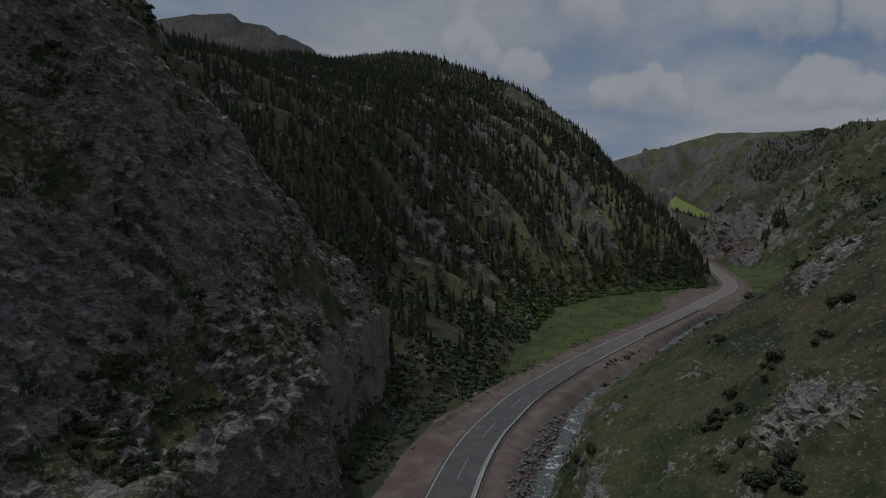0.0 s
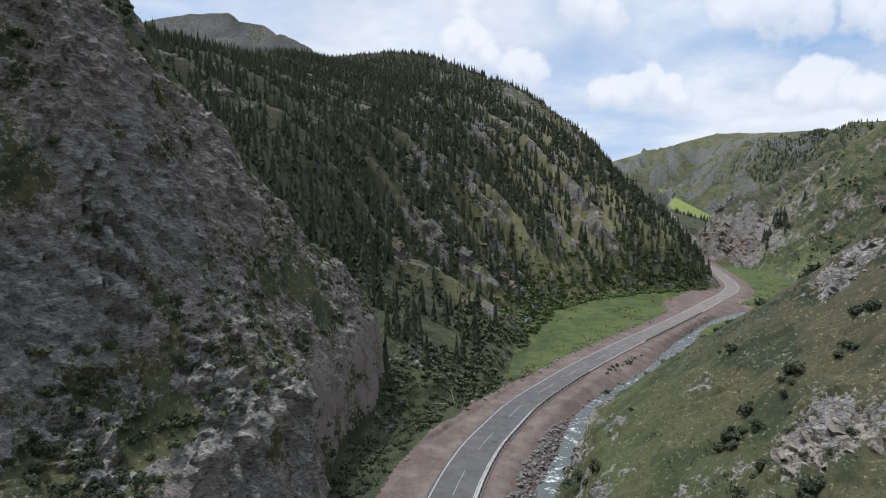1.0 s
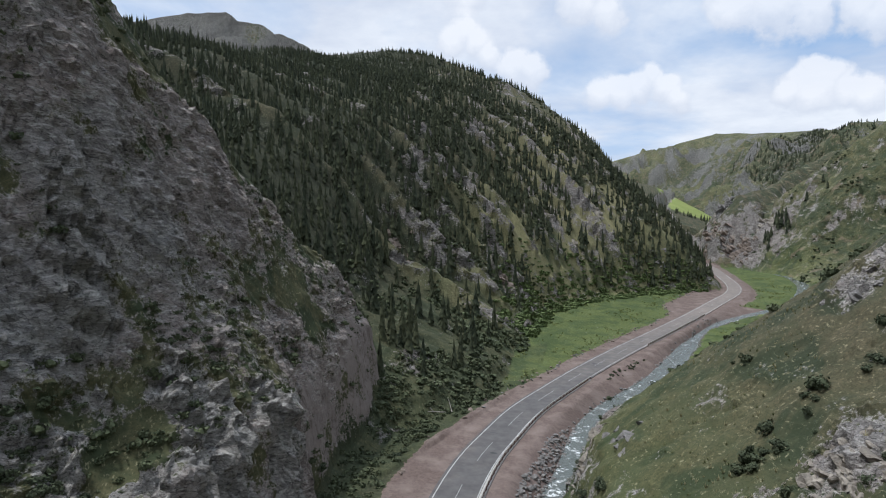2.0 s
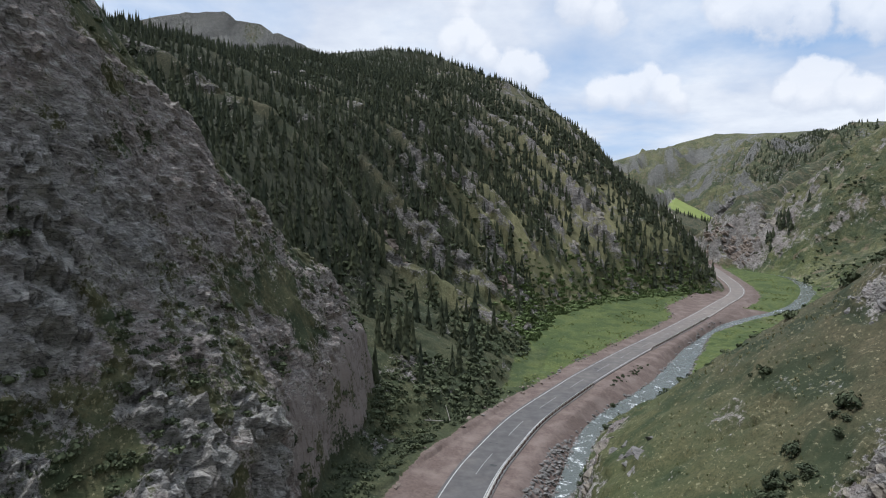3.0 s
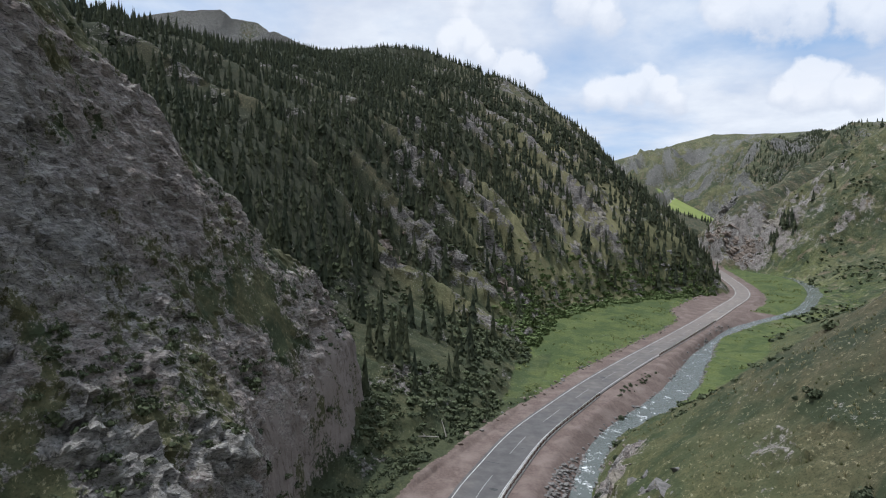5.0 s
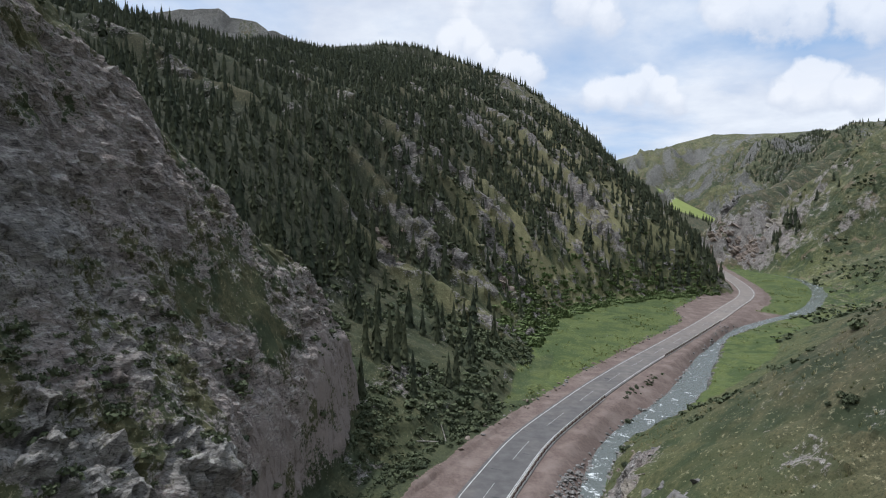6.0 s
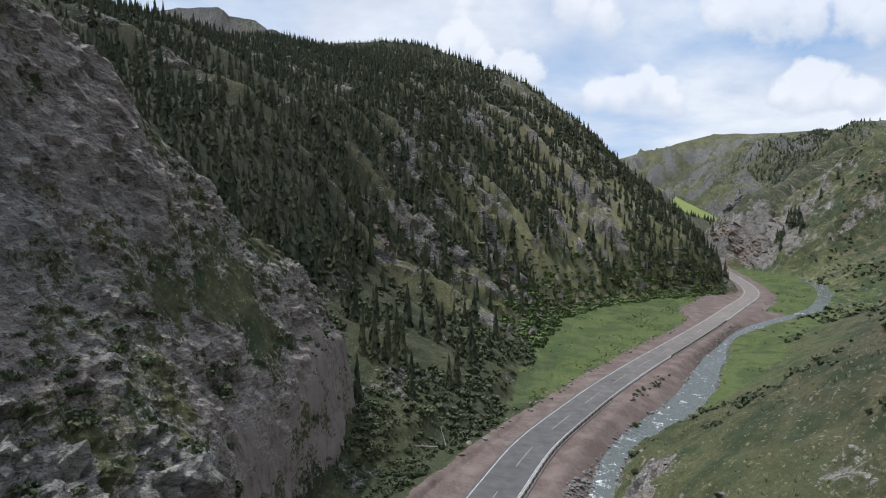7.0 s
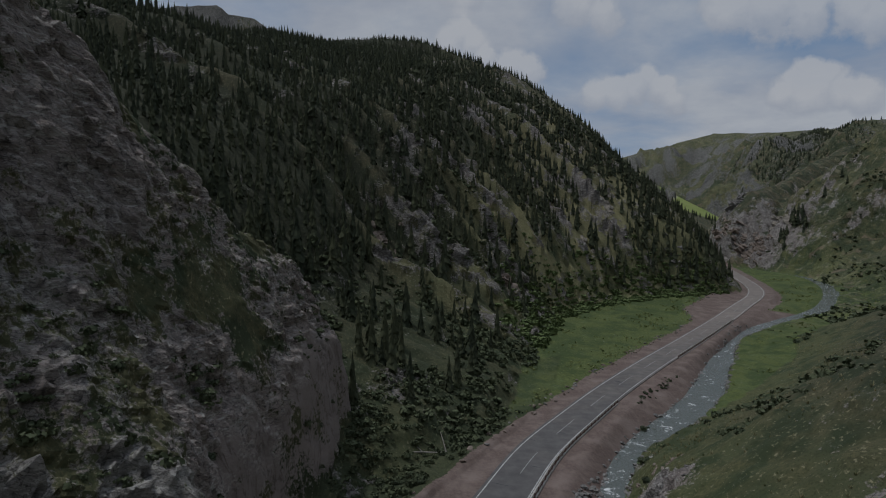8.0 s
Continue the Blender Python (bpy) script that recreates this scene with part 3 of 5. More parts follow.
ROCK = np.where((INFO["far"] >= GZ - 3), -0.02 + 2.8 * (fbm(GX / 70, GY / 70, octaves=4) - 0.5) + 0.6 * smooth(SLOPE, 0.6, 1.1), ROCK)
# full on the far range, where ravine shade is put into the rock colour
DARK_ROCK = np.where(INFO["far"] >= GZ - 3, 1.0, np.where(onleft, 0.6, 0.45 * np.exp(-(((GX - 255) / 60) ** 2 + ((GY - 510) / 60) ** 2))))
rocky_nose = np.exp(-(((GX - 255) / 40) ** 2 + ((GY - 492) / 30) ** 2))
ROCK = np.clip(ROCK + 0.9 * rocky_nose * smooth(SLOPE, 0.4, 0.9), 0, 1)
ROCK = np.where((GY > 900) & (GX < 300), np.clip(0.8 + 1.6 * (fbm(GX / 40, GY / 40, octaves=3) - 0.45), 0, 1), ROCK)
onfloor = (INFO["floor"] >= GZ - 0.5) | ((np.abs(INFO["d_road"]) < 9.5) & (GZ < INFO["base"] + 0.6))
ROCK = np.where(onfloor, 0.0, ROCK)
HAY = smooth(INFO["fan"] - GZ, -4, -1) * smooth(GY, 785, 800) * (1 - smooth(GY, 1085, 1110)) * smooth(GX - 0.3 * (GY - 790), 295, 303)
LUSH = np.clip(np.where(onfloor, np.where(INFO["d_riv"] < 0, 0.65 + 0.35 * smooth(GY, 255, 300), 0.3 + 0.7 * smooth(GY, 140, 175)), 0.0) + np.where(onleft, 0.32 * (1 - smooth(INFO["d_l"], 10, 60)), 0) + HAY + 0.3 * np.where(INFO["far"] >= GZ - 3, 1, 0) + np.where(onright, 0.3 * smooth(GY, 240, 330), 0) + np.where(onright, 0.4 * (1 - smooth(INFO["dd"], 4, 30)), 0.0) + 0.2 * lcl, 0, 1)
dr_ = INFO["d_road"]
wide_l = 8.3 + 3.0 * (1 - smooth(GY, 105, 150)) + 9 * smooth(GY, 255, 285) * (1 - smooth(GY, 325, 350)) + 1.5 * (INFO["n2"] - 0.5)
wide_r = np.where(GY < 285, 60, 11.0)
GRAVEL = np.where((dr_ < wide_l) & (dr_ > -wide_r) & (INFO["d_riv"] > 0) & (INFO["bank"] > -2) & onfloor, 1.0, 0.0)
RED = np.clip(0.7 * lcl * smooth(GY + 0.25 * (GZ - 40), 80, 90) + lcl * smooth(GY, 100, 112) * (0.4 + 0.9 * (INFO["n1"] - 0.3)) + lcl * (1 - smooth(INFO["d_c"], 4, 7)) * 0.9 + 0.9 * rocky_nose + np.where(onleft, 0.75, 0), 0, 1)
PALE = 0.0
for px0, py0, pr0 in ((-29.5, 64, 6.0), (-24, 72, 5.5), (-18.5, 82, 3.5), (-36, 72, 3.0)):
    PALE = np.maximum(PALE, np.exp(-(((GX - px0) ** 2 + (GY - py0) ** 2) / pr0 ** 2)))
PALE = np.clip(lcl * smooth(PALE, 0.22, 0.5) * smooth(patch, 0.27, 0.42) + 0.4 * np.where(onright, smooth(patch, 0.6, 0.7), 0) * (1 - smooth(GY, 95, 130)), 0, 1)
ROCK = np.maximum(ROCK, 0.8 * PALE * np.where(lcl > 0.5, 1, 0))
# dry grass on nose and ribs; the sun patch there is painted with it
SERE_SUN = np.where(onleft, np.maximum(smooth(GY, 215, 265) * np.clip(0.45 + 5 * (fbm(GX / 13, GY / 13, octaves=4, gain=0.6) - 0.47), 0, 0.85), 0.5 * rib), 0)
SCRUB = np.where((INFO["far"] >= GZ - 3) | (INFO["spur"] >= GZ - 3), 1.0, np.where(onright, smooth(GY, 230, 300), 0.0)) * (1 - HAY)
SERE_SUN = SERE_SUN * np.where(GY > 225, smooth(INFO["d_l"], 0, 4), smooth(INFO["d_l"], 4, 12)) * (0.15 + 0.85 * smooth(GX + 0.35 * (260 - GY), -5, 30) * (1 - 0.6 * smooth(GX - 0.35 * (GY - 330), 85, 110)))
SERE_SUN = np.where((INFO["far"] >= GZ - 3) | (onright & (GY > 260)), 0.42 * np.clip(0.35 + 4 * (fbm(GX / 45, GY / 45, octaves=4) - 0.5), 0, 1), SERE_SUN)
EARTH = lcl * (1 - smooth(INFO["d_c"] + 7 * (INFO["n2"] - 0.5), 1.4, 5.0)) * smooth(GY + 14 * (patch - 0.5), 90, 102)

# forest floor, with cloud shade on the left slope painted as darker ground
WOOD_SHADE = np.where(behind, 0.8, 0) + np.where(onleft & ~behind, np.maximum(0.6, smooth(GZ - INFO["base"], 20, 55)) * np.clip(0.55 + 2.2 * (fbm(GX / 34, GY / 34, octaves=3) - 0.45), 0, 1) * (1 - 0.9 * smooth(GY, 205, 240) * smooth(GX, 5, 30)) * (1 - 0.7 * rib), 0)
# the near roadside flat: cloud shade painted as darker ground
WOOD_SHADE = np.maximum(WOOD_SHADE, np.where((INFO["d_road"] > wide_l) & (INFO["d_road"] < 40) & onfloor, 0.75 * (1 - smooth(GY, 150, 175)), 0))
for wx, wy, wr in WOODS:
    WOOD_SHADE = np.maximum(WOOD_SHADE, 1.1 * np.exp(-((GX - wx) ** 2 + (GY - wy) ** 2) / wr ** 2))
WOOD_SHADE = np.clip(np.maximum(WOOD_SHADE, np.where(onleft, (1 - 0.95 * rib) * (1 - smooth(GX, -30, 5)), 0)), 0, 1)

# rough relief on rock, along the surface's normal
inv = 1 / np.sqrt(1 + gx_ ** 2 + gy_ ** 2)
fall = 0.37 * GX - 0.93 * GZ
crag = fbm(GX / 5.0, GY / 5.0, GZ / 7.0, octaves=5, gain=0.55, ridged=True) - 0.55
ribs = fbm(GY / 3.4 + 0.25 * fall / 3.4, fall / 15.0, octaves=4, gain=0.55, ridged=True) - 0.55
ledge = fbm(GY / 9.0, (GZ - 0.45 * GY) / 2.2, octaves=3, gain=0.5) - 0.5
push = np.clip(ROCK * 1.5, 0.12, 1) * np.where(lcl > 0.5, 0.9 * crag + 1.8 * ribs + 0.6 * ledge, 1.5 * crag) * np.where(onfloor | (GRAVEL > 0), 0.05, 1)
# blocks that follow the bedding, which dips away up the valley
DIP = radians(35)
down, beds = GY * math.cos(DIP) - GZ * math.sin(DIP), GY * math.sin(DIP) + GZ * math.cos(DIP)
blocks = np.zeros_like(GX)
sel = (np.hypot(GX, GY) < 175) & (ROCK > 0.12) & ~onfloor
bend = 0.8 * (vnoise(GX[sel] / 4, GY[sel] / 4, GZ[sel] / 4) - 0.5)
blocks[sel] = 0.75 * broken(GX[sel] / 3.2, down[sel] / 4.2, beds[sel] / 1.9 + bend) + 0.55 * broken(GX[sel] / 1.3, down[sel] / 1.7, beds[sel] / 0.8 + bend, 300)
sel = (np.hypot(GX, GY) >= 175) & (np.hypot(GX, GY) < 620) & (ROCK > 0.2) & ~onfloor
blocks[sel] = 2.2 * broken(GX[sel] / 5, down[sel] / 6, beds[sel] / 3.6, 600)
push = push + np.clip(ROCK * 1.4, 0, 1) * blocks * (1 + 1.3 * PALE)
hump = fbm(GX / 3.6, GY / 3.6, octaves=4, gain=0.55) - 0.5
push = push + np.where(onright | onleft, 1.3, 0.0) * (1 + 3.5 * smooth(GY, 260, 400) * onright) * hump * (1 - np.clip(ROCK, 0, 1))
knob = 1 - 2 * np.abs(vnoise(GX / 1.5, GY / 1.5, GZ / 1.5) - 0.5)
push = push * (1 - 0.6 * EARTH) + 0.5 * PALE * lcl * (knob - 0.6)
push = push + 7 * np.clip(rocky_nose * 1.5, 0, 1) * (fbm(GX / 17, GY / 17, GZ / 17, octaves=3, ridged=True) - 0.55) * np.where(onfloor, 0, 1)
near_road = smooth(np.abs(dr_), 6.5, 10)
push = push * near_road
PX, PY, PZ = GX - gx_ * inv * push, GY - gy_ * inv * push, GZ + inv * push


def grid_mesh(name, px, py, pz):
    r, c = px.shape
    me = bpy.data.meshes.new(name)
    co = np.stack((px, py, pz), -1).reshape(-1, 3).astype(np.float32)
    i = np.arange(r * c).reshape(r, c)
    quads = np.stack((i[:-1, :-1], i[:-1, 1:], i[1:, 1:], i[1:, :-1]), -1).reshape(-1, 4)
    me.vertices.add(len(co))
    me.vertices.foreach_set("co", co.ravel())
    me.loops.add(quads.size)
    me.loops.foreach_set("vertex_index", quads.ravel().astype(np.int32))
    me.polygons.add(len(quads))
    me.polygons.foreach_set("loop_start", np.arange(0, quads.size, 4, dtype=np.int32))
    me.polygons.foreach_set("use_smooth", np.ones(len(quads), dtype=bool))
    me.update(calc_edges=True)
    return me


ground_me = grid_mesh("ground", PX, PY, PZ)
for key, a in (("rock", ROCK), ("lush", LUSH), ("gravel", GRAVEL), ("red", RED), ("pale", PALE), ("wood", WOOD_SHADE), ("hay", HAY), ("sere_sun", SERE_SUN), ("dark_rock", DARK_ROCK), ("earth", EARTH), ("scrub", SCRUB)):
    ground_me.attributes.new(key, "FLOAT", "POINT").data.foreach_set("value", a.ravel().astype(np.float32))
# broken rock has sharp edges
hard_ = (ROCK > 0.22) & (np.hypot(GX, GY) < 620) & ~onfloor & (EARTH < 0.5)
ground_me.polygons.foreach_set("use_smooth", ~hard_[:-1, :-1].ravel())
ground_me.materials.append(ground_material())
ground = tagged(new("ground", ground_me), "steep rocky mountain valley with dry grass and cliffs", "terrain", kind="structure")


def ground_z(x, y):
    """Height of the finished sheet near a plan place."""
    i = np.clip(np.searchsorted(XS, x) - 1, 0, len(XS) - 2)
    j = np.clip(np.searchsorted(YS, y) - 1, 0, len(YS) - 2)
    u, v = np.clip((x - XS[i]) / (XS[i + 1] - XS[i]), 0, 1), np.clip((y - YS[j]) / (YS[j + 1] - YS[j]), 0, 1)
    return (PZ[j, i] * (1 - u) + PZ[j, i + 1] * u) * (1 - v) + (PZ[j + 1, i] * (1 - u) + PZ[j + 1, i + 1] * u) * v


# ---- road and river ----
def strip_mesh(name, line, lo, hi, z_of, across=1, thick=0.0, start=-1e9, stop=1e9):
    """A ribbon along a plan line between two offsets to its left."""
    pts = [(Vector(p[:2]), (Vector(q[:2]) - Vector(p[:2])).normalized()) for p, q in zip(line, line[1:]) if start <= p[1] <= stop]
    bm = bmesh.new()
    rows = []
    for p, w in pts:
        left = Vector((-w.y, w.x))
        row = []
        for k in range(across + 1):
            q = p + left * (lo + (hi - lo) * k / across)
            row.append(bm.verts.new((q.x, q.y, z_of(q.x, q.y))))
        rows.append(row)
    for a, b in zip(rows, rows[1:]):
        for k in range(across):
            bm.faces.new((a[k + 1], a[k], b[k], b[k + 1]))
    if thick:
        r = bmesh.ops.extrude_face_region(bm, geom=bm.faces[:])
        for v in [g for g in r["geom"] if isinstance(g, bmesh.types.BMVert)]:
            v.co.z += thick
    bmesh.ops.recalc_face_normals(bm, faces=bm.faces)
    me = bpy.data.meshes.new(name)
    bm.to_mesh(me)
    bm.free()
    return me


def plain(name, a, b, scale, rough=0.9, bump=0.0):
    m = Mat(name, rough)
    n = m.noise(scale, 6, 0.6)
    c = m.mix(m.span(n, 0.35, 0.65), a, b)
    return m.done(c, m.bump(n, 0.4, bump) if bump else None)


def asphalt_material():
    """Worn asphalt, dusty towards the unsealed bend up the valley."""
    m = Mat("worn_asphalt", 0.9)
    n, grain = m.noise(0.5, 6, 0.6), m.noise(0.12, 6, 0.65)
    c = m.mix(m.span(n, 0.35, 0.65), (0.088, 0.084, 0.083), (0.125, 0.119, 0.116))
    place = m.n.new("ShaderNodeSeparateXYZ")
    m.l.new(m.pos, place.inputs[0])
    dust = m.math("ADD", m.span(place.outputs["Y"], 140.0, 270.0, 0.0, 0.8), m.span(grain, 0.35, 0.65, -0.18, 0.18), True)
    c = m.mix(dust, c, m.mix(m.span(n, 0.35, 0.65), (0.185, 0.158, 0.138), (0.25, 0.215, 0.19)))
    return m.done(c)


ASPHALT = asphalt_material()
PAINT = plain("road_paint", (0.3, 0.3, 0.29), (0.52, 0.52, 0.505), 1.3)
CONCRETE = plain("concrete", (0.36, 0.335, 0.31), (0.48, 0.455, 0.425), 1.2)
zr_ = lambda x, y: float(road_z(np.array(y)))
road_me = strip_mesh("road", ROAD, -3.9, 3.9, lambda x, y: zr_(x, y) - 0.2, 2, 0.25, -300, 700)
road_me.materials.append(ASPHALT)
road = tagged(new("road", road_me), "grey asphalt two-lane mountain road with white edge lines", "road", kind="structure")


def water_material():
    m = Mat("river_water", 0.12, 0.5)
    n = m.noise(0.35, 6, 0.6, distort=0.8)
    f = m.noise(1.6, 6, 0.7, distort=0.5)
    sep = m.n.new("ShaderNodeSeparateXYZ")
    m.l.new(m.pos, sep.inputs[0])
    rapid = m.span(sep.outputs["Y"], 112.0, 185.0, 0.035, -0.02)
    foam = m.span(m.math("ADD", m.math("MULTIPLY", n, f), rapid), 0.325, 0.385)
    c = m.mix(foam, (0.115, 0.13, 0.12), (0.7, 0.72, 0.72))
    return m.done(c, m.bump(f, 0.6, 0.35), m.span(foam, 0, 1, 0.2, 0.7))


water_me = strip_mesh("river", RIVER, -8, 8, lambda x, y: zr_(x, y) - 2.4 - 0.9 * (1 - float(smooth(np.array(y), 105, 135))), 12, 0, -300, 700)
water_me.materials.append(water_material())
river = tagged(new("river", water_me), "fast grey-green mountain river with white rapids", "river", kind="structure")


# ---- making things ----
rng = np.random.default_rng(7)


def part(name, data, material, parent, label=""):
    """Links a bmesh or mesh as one mesh object under a thing or a part."""
    if isinstance(data, bmesh.types.BMesh):
        me = bpy.data.meshes.new(name)
        data.to_mesh(me)
        data.free()
    else:
        me = data
    if material and not me.materials:
        me.materials.append(material)
    ob = new(name, me)
    ob.parent = parent
    return tagged(ob, label)


def mesh_from(name, verts, faces, material, flat=True):
    """A mesh of triangles from arrays."""
    v, f = np.asarray(verts, np.float32), np.asarray(faces, np.int32)
    me = bpy.data.meshes.new(name)
    me.vertices.add(len(v))
    me.vertices.foreach_set("co", v.ravel())
    me.loops.add(f.size)
    me.loops.foreach_set("vertex_index", f.ravel())
    me.polygons.add(len(f))
    me.polygons.foreach_set("loop_start", np.arange(0, f.size, f.shape[1], dtype=np.int32))
    me.polygons.foreach_set("use_smooth", np.full(len(f), not flat))
    me.update(calc_edges=True)
    me.materials.append(material)
    return me


def outward(v, core, lift=0.3):
    """Soft normals for foliage: away from the plant's heart and a little up."""
    n = v - np.array(core) * np.array((1, 1, 0)) - np.stack((0 * v[:, 2], 0 * v[:, 2], np.minimum(v[:, 2], core[2])), -1)
    n = n / np.maximum(np.linalg.norm(n, axis=1), 1e-6)[:, None] + np.array((0, 0, lift))
    return n / np.linalg.norm(n, axis=1)[:, None]


def soften(me, normals):
    me.attributes.new("custom_normal", "FLOAT_VECTOR", "POINT").data.foreach_set("vector", np.asarray(normals, np.float32).ravel())
    return me


def scattered(template, places, scales, turns, core=None):
    """Many turned and scaled copies of a (verts, faces) template as arrays: verts, faces, a tint for each copy, normals."""
    v, f = template
    n, c, s = len(places), np.cos(turns)[:, None], np.sin(turns)[:, None]
    sc = np.asarray(scales).reshape(n, -1)
    sc = sc if sc.shape[1] == 3 else np.repeat(sc, 3, 1)
    p = v[None] * sc[:, None]
    out = np.stack((p[..., 0] * c - p[..., 1] * s, p[..., 0] * s + p[..., 1] * c, p[..., 2]), -1) + places[:, None]
    q = outward(v, core)[None] + np.zeros((n, 1, 1)) if core else np.zeros((n, len(v), 3))
    nor = np.stack((q[..., 0] * c - q[..., 1] * s, q[..., 0] * s + q[..., 1] * c, q[..., 2]), -1)
    tint = np.repeat(np.random.default_rng(n).uniform(size=n), len(v))
    return out.reshape(-1, 3), (f[None] + (np.arange(n) * len(v))[:, None, None]).reshape(-1, f.shape[1]), tint, nor.reshape(-1, 3)


def spread(name, pieces, material, soft=True):
    """One mesh of many scattered plants or stones."""
    k = np.cumsum([0] + [len(p[0]) for p in pieces[:-1]])
    me = mesh_from(name, np.concatenate([p[0] for p in pieces]), np.concatenate([p[1] + o for p, o in zip(pieces, k)]), material)
    me.attributes.new("tint", "FLOAT", "POINT").data.foreach_set("value", np.concatenate([p[2] for p in pieces]).astype(np.float32))
    return soften(me, np.concatenate([p[3] for p in pieces])) if soft else me


def leaf_material(name, dark, light, many=False):
    m = Mat(name, 0.85, 0.15)
    r = m.attr("tint") if many else m.rand()
    n = m.noise(0.9, 3)
    c = m.mix(m.math("MULTIPLY", m.math("ADD", r, m.span(n, 0.3, 0.7)), 0.5), dark, light)
    return m.done(c)


SPRUCE = leaf_material("spruce_needles", (0.028, 0.04, 0.026), (0.07, 0.082, 0.045))
SPRUCE_FAR = leaf_material("spruce_needles_far", (0.026, 0.036, 0.024), (0.085, 0.092, 0.05), True)
SHRUB = leaf_material("shrub_leaves", (0.042, 0.054, 0.034), (0.085, 0.10, 0.056))
SHRUB_FAR = leaf_material("shrub_leaves_far", (0.05, 0.064, 0.038), (0.115, 0.132, 0.072), True)
BARK = plain("spruce_bark", (0.07, 0.05, 0.04), (0.13, 0.10, 0.08), 4.0)
STRAW = leaf_material("dry_grass", (0.2, 0.18, 0.09), (0.46, 0.41, 0.25), True)
HERB = leaf_material("green_grass", (0.09, 0.105, 0.045), (0.17, 0.175, 0.08), True)


def crown_arrays(tiers, per, seed, simple=False):
    """A spruce crown one unit high and about 0.36 across: a spiral of drooping boughs round a dense heart."""
    r = np.random.default_rng(seed)
    v, f = [], []
    lean = r.uniform(-0.015, 0.015, 2)
    bulge = r.uniform(0.7, 1.0)
    n = int(tiers * per * 0.8)
    for k in range(n):
        t = ((k + r.uniform(0, 1)) / n) ** 1.15
        rad = 0.185 * (1 - t) ** bulge * (1 - 0.4 * math.exp(-t * 12)) * r.uniform(0.6, 1.2) * (0.9 + 0.2 * math.sin(t * 19 + seed)) + 0.008
        a = k * 2.4 + r.uniform(-0.5, 0.5)
        z = 0.06 + 0.9 * t + r.uniform(-0.02, 0.02)
        half = rad * (3.2 / math.sqrt(n * 0.8)) * r.uniform(0.7, 1.3) * (1.0 if simple else 1.1)
        ca, sa = math.cos(a), math.sin(a)
        tip, mid = z - rad * r.uniform(0.8, 1.4) - 0.01, z - rad * 0.5
        b = len(v)
        ring = [(0, 0, z + (0.14 if simple else 0.09)), (ca * rad * 0.55 - sa * half, sa * rad * 0.55 + ca * half, mid - 0.03), (ca * rad, sa * rad, tip), (ca * rad * 0.55 + sa * half, sa * rad * 0.55 - ca * half, mid - 0.03)]
        if simple:
            f += [(b, b + 1, b + 2), (b, b + 2, b + 3)]
        else:
            ring.append((ca * rad * 0.6, sa * rad * 0.6, mid + 0.012))
            f += [(b, b + 1, b + 4), (b, b + 4, b + 3), (b + 1, b + 2, b + 4), (b + 4, b + 2, b + 3)]
        v += [(p[0] + lean[0] * t, p[1] + lean[1] * t, p[2]) for p in ring]
    m = 4 if simple else 8
    heights = ((0.08, 0.35), (0.28, 0.62), (0.86, 0.6)) if simple else ((0.07, 0.35), (0.2, 0.62), (0.55, 0.66), (0.86, 0.6))
    rows = [[len(v) + q * m + k for k in range(m)] for q in range(len(heights))]
    for q, (z, w) in enumerate(heights):
        for k in range(m):
            a = 2 * math.pi * k / m + 0.4 * q
            rad = 0.18 * (1 - z) ** 0.8 * w * r.uniform(0.8, 1.3)
            v.append((math.cos(a) * rad, math.sin(a) * rad, z + r.uniform(-0.03, 0.03)))
    for lo, hi in zip(rows, rows[1:]):
        for k in range(m):
            f += [(lo[k], lo[(k + 1) % m], hi[(k + 1) % m]), (lo[k], hi[(k + 1) % m], hi[k])]
    b = len(v)
    v += [(0.012, 0, 0.9), (-0.006, 0.01, 0.9), (-0.006, -0.01, 0.9), (lean[0], lean[1], 1.02)]
    f += [(b, b + 1, b + 3), (b + 1, b + 2, b + 3), (b + 2, b, b + 3)]
    return np.array(v), np.array(f)


def trunk_bm(height, radius):
    bm = bmesh.new()
    rings = []
    for z, k in ((-0.06, 1.25), (0.05, 1.0), (0.5, 0.6), (0.95, 0.12)):
        rings.append([bm.verts.new((radius * k * math.cos(a * math.pi / 3), radius * k * math.sin(a * math.pi / 3), z * height)) for a in range(6)])
    for lo, hi in zip(rings, rings[1:]):
        for k in range(6):
            bm.faces.new((lo[k], lo[(k + 1) % 6], hi[(k + 1) % 6], hi[k]))
    return bm


def shrub_arrays(leaves, seed, squash=0.7, leaf=1.0):
    """A rounded, ragged bush one unit across, of small leaf clumps."""
    r = np.random.default_rng(seed)
    lobes = [(r.uniform(-0.26, 0.26), r.uniform(-0.26, 0.26), r.uniform(0.12, 0.42), r.uniform(0.16, 0.3)) for _ in range(7)]
    v, f = [], []
    for _ in range(leaves):
        lx, ly, lz, lr = lobes[r.integers(len(lobes))]
        d = r.normal(size=3)
        d /= np.linalg.norm(d)
        c = np.array((lx, ly, lz)) + d * lr * r.uniform(0.65, 1.08)
        c[2] = max(c[2], 0.01) * squash
        u = np.cross(d, r.normal(size=3))
        u /= np.linalg.norm(u)
        w = np.cross(d, u)
        s = r.uniform(0.045, 0.085) * leaf
        b = len(v)
        v += [tuple(c + u * s), tuple(c + w * s * 0.8 + d * s * 0.5), tuple(c - u * s), tuple(c - w * s * 0.8 - d * s * 0.3)]
        f += [(b, b + 1, b + 2), (b, b + 2, b + 3)]
    return np.array(v), np.array(f)


